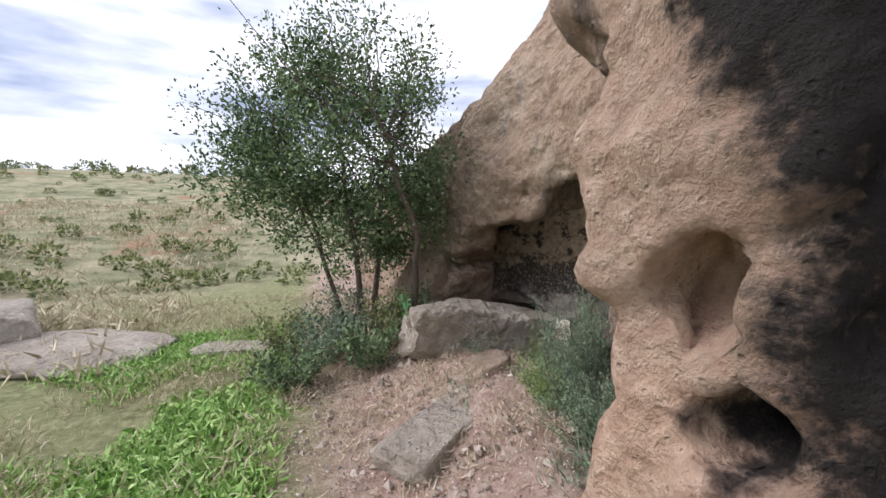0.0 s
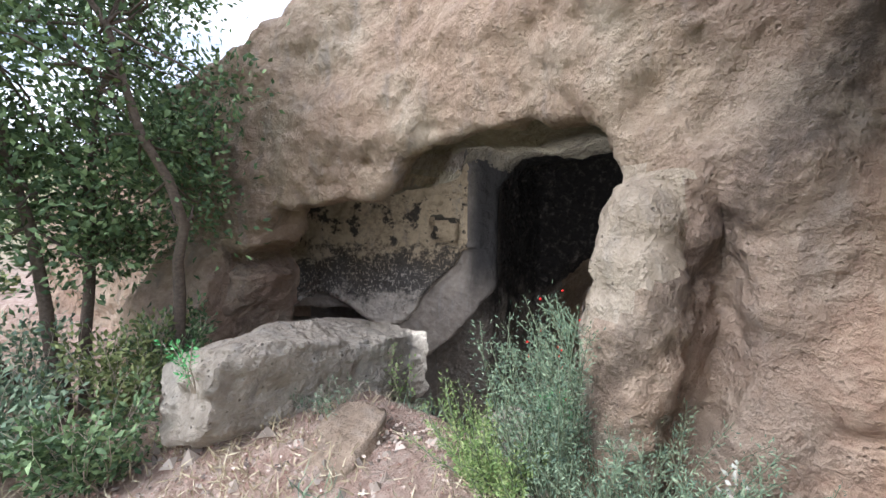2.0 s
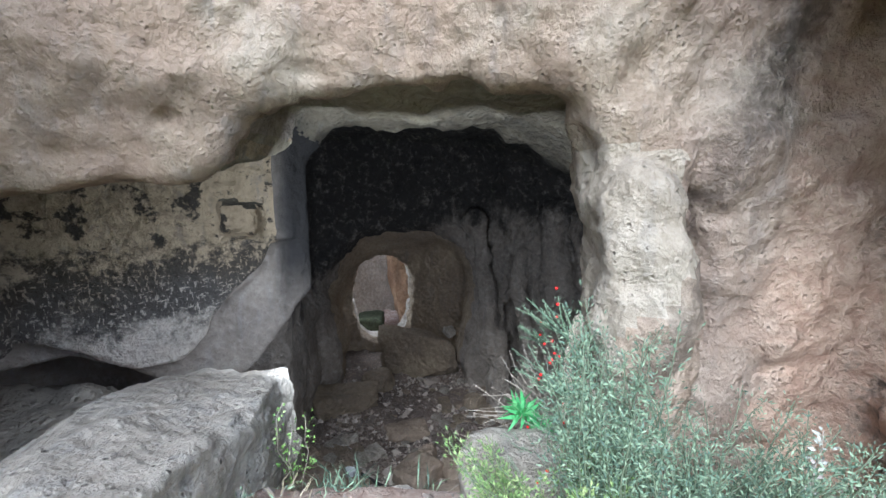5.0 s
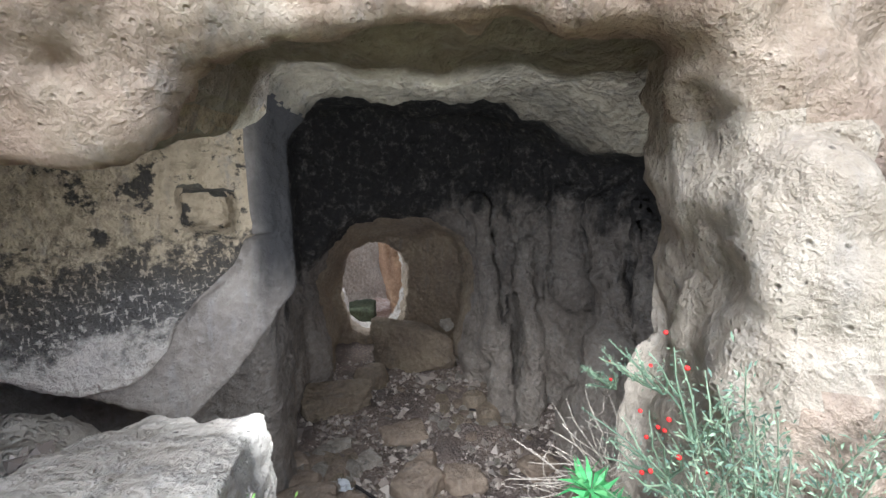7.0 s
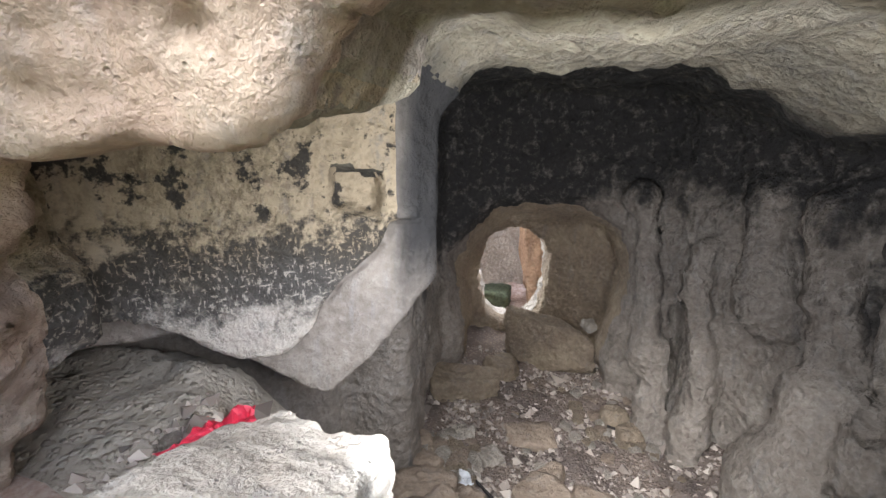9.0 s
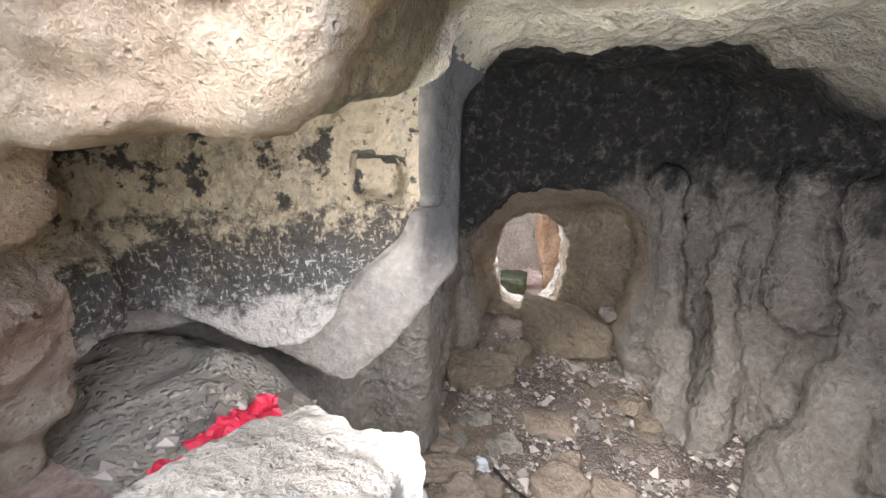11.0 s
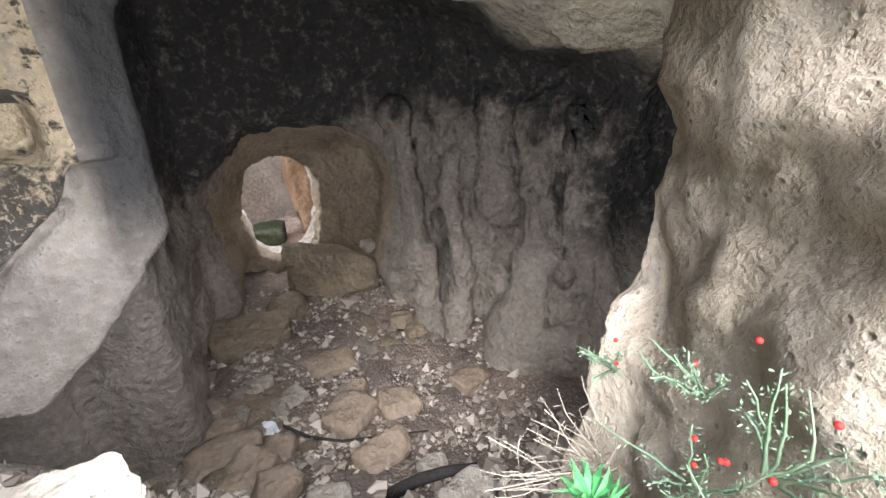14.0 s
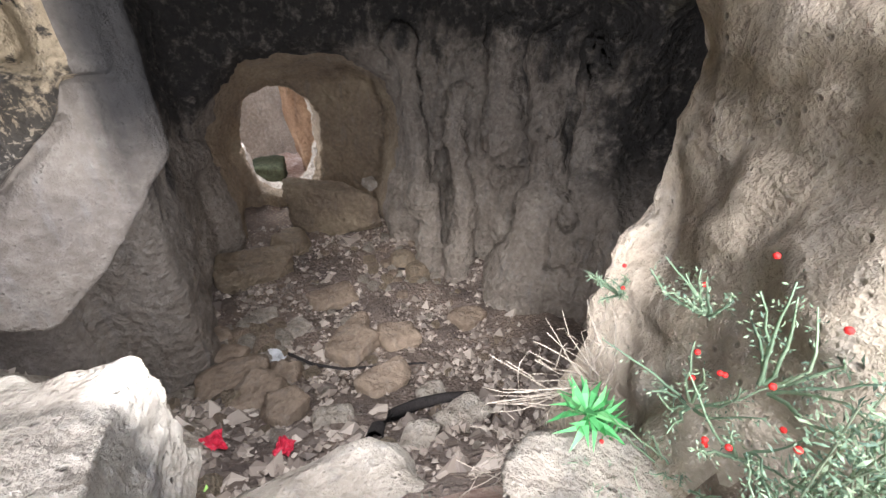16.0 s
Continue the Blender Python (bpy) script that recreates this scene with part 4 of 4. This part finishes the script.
shrub("flower_spike", (0.62, 0.42, 0.1), 3, 0.7, 0.12, (0.02, 0.012), LEAF_GRASS, "thin green flower spike beside the boulder", 26, per=60, category="weed")
shrub("flower_spike", (-0.75, 0.6, 0.75), 4, 0.3, 0.25, (0.03, 0.012), LEAF_BRIGHT, "bright green sprig on the boulder's end", 27, per=30, category="weed")
shrub("pale_weed", (-0.05, -1.62, 0.55), 1, 0.4, 0.08, (0.025, 0.014), leaf_material("pale_dry_leaves", (0.35, 0.36, 0.3), (0.5, 0.5, 0.44), (0.6, 0.5, 0.45)), "pale dried weed standing before the cliff", 28, per=50, category="weed")
for k, (u, v, hgt, wid) in enumerate(((-1.05, 1.25, 0.55, 0.5), (-1.5, 1.9, 0.7, 0.6), (-0.75, 1.9, 0.75, 0.5), (-1.9, 1.3, 0.45, 0.5), (-1.2, 2.6, 0.9, 0.6), (-2.0, 2.6, 0.6, 0.55), (-0.4, 2.0, 0.7, 0.4))):
    shrub("undergrowth_bush", (u, v, floor_z(u, v)), 48, hgt, wid, (0.06, 0.026), (LEAF_TREE, LEAF_SAGE, LEAF_HILL)[k % 3], "tangled green bush under the tree", 40 + k, per=34, group="undergrowth under the tree")


# ---- plants on the rock beside the mouth ----
def rosette(name, at, seed, heads):
    rnd, rs = random.Random(seed), np.random.RandomState(seed)
    ob = thing(name, at, "bright green rosette plant growing on the rock edge", "plant")
    for k, (dx, dy, dz, size) in enumerate(heads):
        head = Vector((dx, dy, dz))
        part("stem", tubes("stem", [(bent((0, 0, 0), head, rnd, 0.02), 0.006, 0.004)], LEAF_BRIGHT, 6), ob)
        n = 38
        ang = np.arange(n) * 2.4
        tilt = np.linspace(1.0, -0.35, n)
        ax = np.stack([np.cos(ang) * np.cos(tilt), np.sin(ang) * np.cos(tilt), np.sin(tilt)], 1)
        cs = np.array(head) + ax * 0.004
        part("rosette", pieces("rosette", cs, ax, rs.uniform(0.85, 1.1, n) * size, np.full(n, size * 0.17), LEAF_BRIGHT, 0.3), ob)


rosette("spurge_plant", (0.72, -0.86, 0.2), 5, ((-0.06, 0.12, 0.3, 0.13), (-0.02, 0.02, 0.18, 0.1), (-0.1, 0.04, 0.2, 0.07)))


def twig_bundle(at, count, reach, fan, seed, label):
    rnd = random.Random(seed)
    ob = thing("dry_twigs", at, label, "twigs")
    for k in range(count):
        a = rnd.uniform(*fan)
        r = reach * rnd.uniform(0.4, 1.0)
        tip = (rnd.uniform(-0.15, 0.35) * reach, math.cos(a) * r, math.sin(a) * r)
        part("twig", tubes("twig", [(bent((rnd.gauss(0, 0.02), rnd.gauss(0, 0.02), -0.02), tip, rnd, 0.06, 7), 0.0032, 0.0012)], TWIG, 4), ob)


twig_bundle((0.82, -0.9, 0.42), 34, 0.42, (-0.5, 1.5), 8, "fan of bare pale dry twigs on the rock edge")
twig_bundle((0.7, -0.78, 0.05), 46, 0.42, (-0.3, 1.7), 9, "tuft of bare pale dry stalks below the rosette plant")


def berry_plant(at, seed, berries, size=1.0):
    rnd = random.Random(seed)
    ob = shrub("berry_plant", at, 9, 0.26 * size, 0.22 * size, (0.014, 0.004), LEAF_SAGE, "wiry green plant with red berries on the rock wall", seed, (-0.05, 0.12), "plant", 34, "", LEAF_SAGE)
    bm = bmesh.new()
    bmesh.ops.create_icosphere(bm, subdivisions=2, radius=0.0068)
    me = bpy.data.meshes.new("berry")
    bm.to_mesh(me)
    bm.free()
    me.materials.append(BERRY)
    me.polygons.foreach_set("use_smooth", np.ones(len(me.polygons), bool))
    for k in range(berries):
        b = part("berry", me, ob, "small round red berry")
        b.location = (rnd.uniform(-0.15, 0.1) * size, rnd.uniform(0.05, 0.2) * size, rnd.uniform(0.05, 0.28) * size)


berry_plant((0.52, -0.92, 0.72), 61, 4)
berry_plant((0.4, -0.9, 0.95), 62, 3)
berry_plant((0.45, -0.95, 0.45), 63, 3)
berry_plant((0.25, -0.95, 0.6), 64, 2)
berry_plant((0.3, -0.85, 0.25), 65, 2)
berry_plant((0.88, -0.9, 0.82), 66, 2, 0.4)
berry_plant((0.35, -0.88, 0.78), 67, 3, 0.8)
berry_plant((0.55, -0.9, 0.3), 68, 1, 0.8)
berry_plant((0.6, -0.92, 0.98), 69, 1, 0.7)

# ---- charred branch, roots and litter in the cave ----
rnd = random.Random(77)


def branch(name, pts, r0, r1, mat, label):
    ob = new(name, tubes(name, [([Vector(p) for p in pts], r0, r1)], mat, 8))
    ob.matrix_world = LOCAL
    tagged(ob, label, "branch")


def along(points, lift):
    return [(u, v, floor_z(u, v) + lift) for u, v in points]


branch("charred_branch", along([(1.8, -0.12), (1.98, -0.16), (2.2, -0.32), (2.36, -0.58), (2.4, -0.85), (2.34, -1.12)], 0.1), 0.07, 0.045, CHAR, "charred bent branch lying on the slope")
branch("dead_root", along([(4.1, 0.9), (3.75, 0.5), (3.55, 0.1), (3.5, -0.4), (3.4, -0.9)], 0.05), 0.022, 0.012, CHAR, "thin dark root across the cave floor")
branch("dead_stick", along([(6.0, -1.5), (5.95, -1.25), (5.8, -1.1), (5.85, -0.9)], 0.1), 0.035, 0.02, CHAR, "short dark stick by the back wall")


def crumpled(name, u, v, size, seed, mat, label):
    bm = bmesh.new()
    bmesh.ops.create_grid(bm, x_segments=12, y_segments=12, size=size)
    off = Vector((seed * 3.7, seed, 0))
    for vert in bm.verts:
        p = vert.co / size
        vert.co.z = size * (0.45 * noise.noise(p * 1.6 + off) + 0.25 * noise.noise(p * 4 + off)) + size * 0.15
        vert.co.xy = vert.co.xy * (1 + 0.35 * noise.noise(p * 1.3 + off * 2))
    me = bpy.data.meshes.new(name)
    bm.to_mesh(me)
    bm.free()
    me.materials.append(mat)
    ob = new(name, me)
    m = ob.modifiers.new("thickness", "SOLIDIFY")
    m.thickness = 0.004
    ob.matrix_world = LOCAL @ pose(u, v, floor_z(u, v) + size * 0.2 + 0.05, 0, 0, seed * 40)
    tagged(ob, label, "litter")


crumpled("plastic_bag", 1.55, 2.00, 0.17, 1, RED, "crumpled red plastic bag lying on the sand")
crumpled("plastic_bag", 1.28, 1.89, 0.15, 2, RED, "crumpled red plastic bag lying on the sand")
crumpled("plastic_scrap", 1.01, 2.02, 0.07, 3, RED, "small scrap of red plastic")
crumpled("plastic_scrap", 2.00, 0.56, 0.07, 4, RED, "small scrap of red plastic among stones")
crumpled("plastic_scrap", 2.12, 1.09, 0.08, 5, RED, "small scrap of red plastic among stones")
crumpled("paper_scrap", 3.9, 1.0, 0.14, 6, plain("white_paper", (0.6, 0.6, 0.6), 0.8, 0.15, 20), "crumpled whitish paper on the cave floor")


# ---- grass, litter, gravel, far scrub: what nobody could count ----
def stuff(name, me, label, category):
    ob = new(name, me)
    ob.matrix_world = LOCAL
    return tagged(ob, label, category, kind="stuff")


def blades(name, count, box, height, width, mat, seed, label, clump=0.12, avoid=None, flat=0.5):
    rs = np.random.RandomState(seed)
    hubs = np.stack([rs.uniform(box[0], box[1], count // 12), rs.uniform(box[2], box[3], count // 12)], 1)
    mask = value_noise(np.concatenate([hubs, np.zeros((len(hubs), 1))], 1), 1.1, seed) > -0.25
    hubs = hubs[mask]
    c = np.repeat(hubs, 12, axis=0) + rs.normal(size=(len(hubs) * 12, 2)) * clump
    if avoid is not None:
        c = c[~avoid(c[:, 0], c[:, 1])]
    z = ground_height(c[:, 0], c[:, 1])
    n = len(c)
    ax = np.stack([rs.normal(size=n) * flat, rs.normal(size=n) * flat, np.ones(n)], 1)
    me = pieces(name, np.stack([c[:, 0], c[:, 1], z - 0.01], 1), ax, rs.uniform(0.5, 1.2, n) * height, rs.uniform(0.6, 1.2, n) * width, mat, 0.5)
    return stuff(name, me, label, "grass")


def trodden(u, v):
    return (np.abs(u + 1.15 - 0.1 * v) < 0.75) & (v < 1.0) | (u > -0.3)


blades("fresh_grass", 26000, (-5.2, -2.0, -2.2, 4.0), 0.14, 0.022, LEAF_GRASS, 1, "patch of fresh green grass and herbs", 0.09, trodden, 0.8)
blades("broad_weeds", 5000, (-3.6, -1.9, -2.0, 1.6), 0.12, 0.05, LEAF_GRASS, 2, "broad-leaved green weeds in the grass", 0.08, trodden, 1.2)
blades("dry_grass", 16000, (-7.0, -0.8, -4.0, 7.0), 0.22, 0.01, LEAF_DRY, 3, "dry straw-coloured grass tufts", 0.12, trodden, 0.7)
blades("path_grass", 5000, (-1.6, 0.5, -2.2, 1.6), 0.14, 0.009, LEAF_DRY, 4, "thin dry grass along the path", 0.1, None, 0.9)
blades("sill_grass", 2500, (-0.6, 0.55, -1.6, 0.4), 0.18, 0.009, LEAF_SAGE, 6, "thin green grass on the bank before the cave", 0.07, None, 0.8)
blades("far_grass", 16000, (-22.0, -4.0, 2.0, 30.0), 0.4, 0.04, LEAF_DRY, 7, "dry grass of the hillside", 0.35, None, 0.7)


def flakes(name, count, box, size, mats, seed, label, category, lift=0.005, slim=0.65):
    rs = np.random.RandomState(seed)
    c = np.stack([rs.uniform(box[0], box[1], count), rs.uniform(box[2], box[3], count)], 1)
    z = ground_height(c[:, 0], c[:, 1]) + 0.03
    ax = np.stack([rs.normal(size=count), rs.normal(size=count), rs.normal(size=count) * 0.2], 1)
    me = pieces(name, np.stack([c[:, 0], c[:, 1], z + lift], 1), ax, rs.uniform(0.5, 1.4, count) * size, rs.uniform(0.6, 1.4, count) * size * slim, mats, 0.3)
    stuff(name, me, label, category)


flakes("leaf_litter", 7000, (-2.2, 0.3, -2.6, 1.4), 0.02, leaf_material("fallen_leaves", (0.32, 0.18, 0.14), (0.52, 0.36, 0.29), (0.7, 0.6, 0.52)), 12, "fallen reddish-brown leaves on the path", "leaves")
flakes("straw_litter", 1500, (-4.0, 0.0, -2.6, 2.5), 0.12, LEAF_DRY, 13, "dry straw and stalks on the ground", "straw", slim=0.05)


def gravel(name, count, box, size, mat, seed, label):
    rs = np.random.RandomState(seed)
    c = np.stack([rs.uniform(box[0], box[1], count), rs.uniform(box[2], box[3], count)], 1)
    z = ground_height(c[:, 0], c[:, 1])
    o = np.array([(1, 0, 0), (0, 1, 0), (-1, 0, 0), (0, -1, 0), (0, 0, 0.8), (0, 0, -0.8)], float)
    s = rs.gamma(2.0, 0.5, count)[:, None, None] * size
    v = np.stack([c[:, 0], c[:, 1], z + 0.01], 1)[:, None, :] + (o[None] + rs.normal(size=(count, 6, 3)) * 0.3) * s
    f = np.array([(0, 1, 4), (1, 2, 4), (2, 3, 4), (3, 0, 4), (1, 0, 5), (2, 1, 5), (3, 2, 5), (0, 3, 5)])
    me = mesh_from(name, v.reshape(-1, 3), (np.arange(count)[:, None, None] * 6 + f[None]).reshape(-1, 3), False)
    me.materials.append(mat)
    stuff(name, me, label, "gravel")


GRIT = leaf_material("mixed_gravel", (0.16, 0.13, 0.11), (0.33, 0.27, 0.22), (0.58, 0.5, 0.42))
gravel("cave_gravel", 9000, (0.9, 7.6, -2.4, 2.4), 0.026, GRIT, 14, "grey and brown gravel covering the cave floor")
gravel("path_gravel", 3500, (-2.4, 0.7, -2.6, 1.5), 0.014, GRIT, 15, "small stones on the earth path")


def hillside(count, seed):
    rs = np.random.RandomState(seed)
    cs, ax, ln, wd = [], [], [], []
    made = 0
    while made < count:
        far = rs.uniform(9, 68) if made % 5 else rs.uniform(60, 72)
        a = rs.uniform(-0.15, 1.6)
        u, v = -1 - far * math.sin(a), far * math.cos(a)
        if u > -2.5 and v < 6:
            continue
        r = rs.uniform(0.15, 0.45) * (1 if made % 5 else 2.2)
        n = 130
        d = rs.normal(size=(n, 3))
        d /= np.linalg.norm(d, axis=1)[:, None]
        p = d * (r * rs.uniform(0.5, 1.05, n))[:, None] * [1, 1, 0.75]
        z0 = float(ground_height(np.array([u]), np.array([v]))[0])
        cs.append(p + [u, v, z0 + r * 0.5])
        ax.append(d + [0, 0, 0.5])
        ln.append(rs.uniform(0.3, 0.6, n) * r)
        wd.append(rs.uniform(0.15, 0.3, n) * r)
        made += 1
    stuff("hillside_scrub", pieces("hillside_scrub", np.concatenate(cs), np.concatenate(ax), np.concatenate(ln), np.concatenate(wd), LEAF_HILL), "low green scrub and small trees on the hillside", "scrub")


hillside(420, 31)
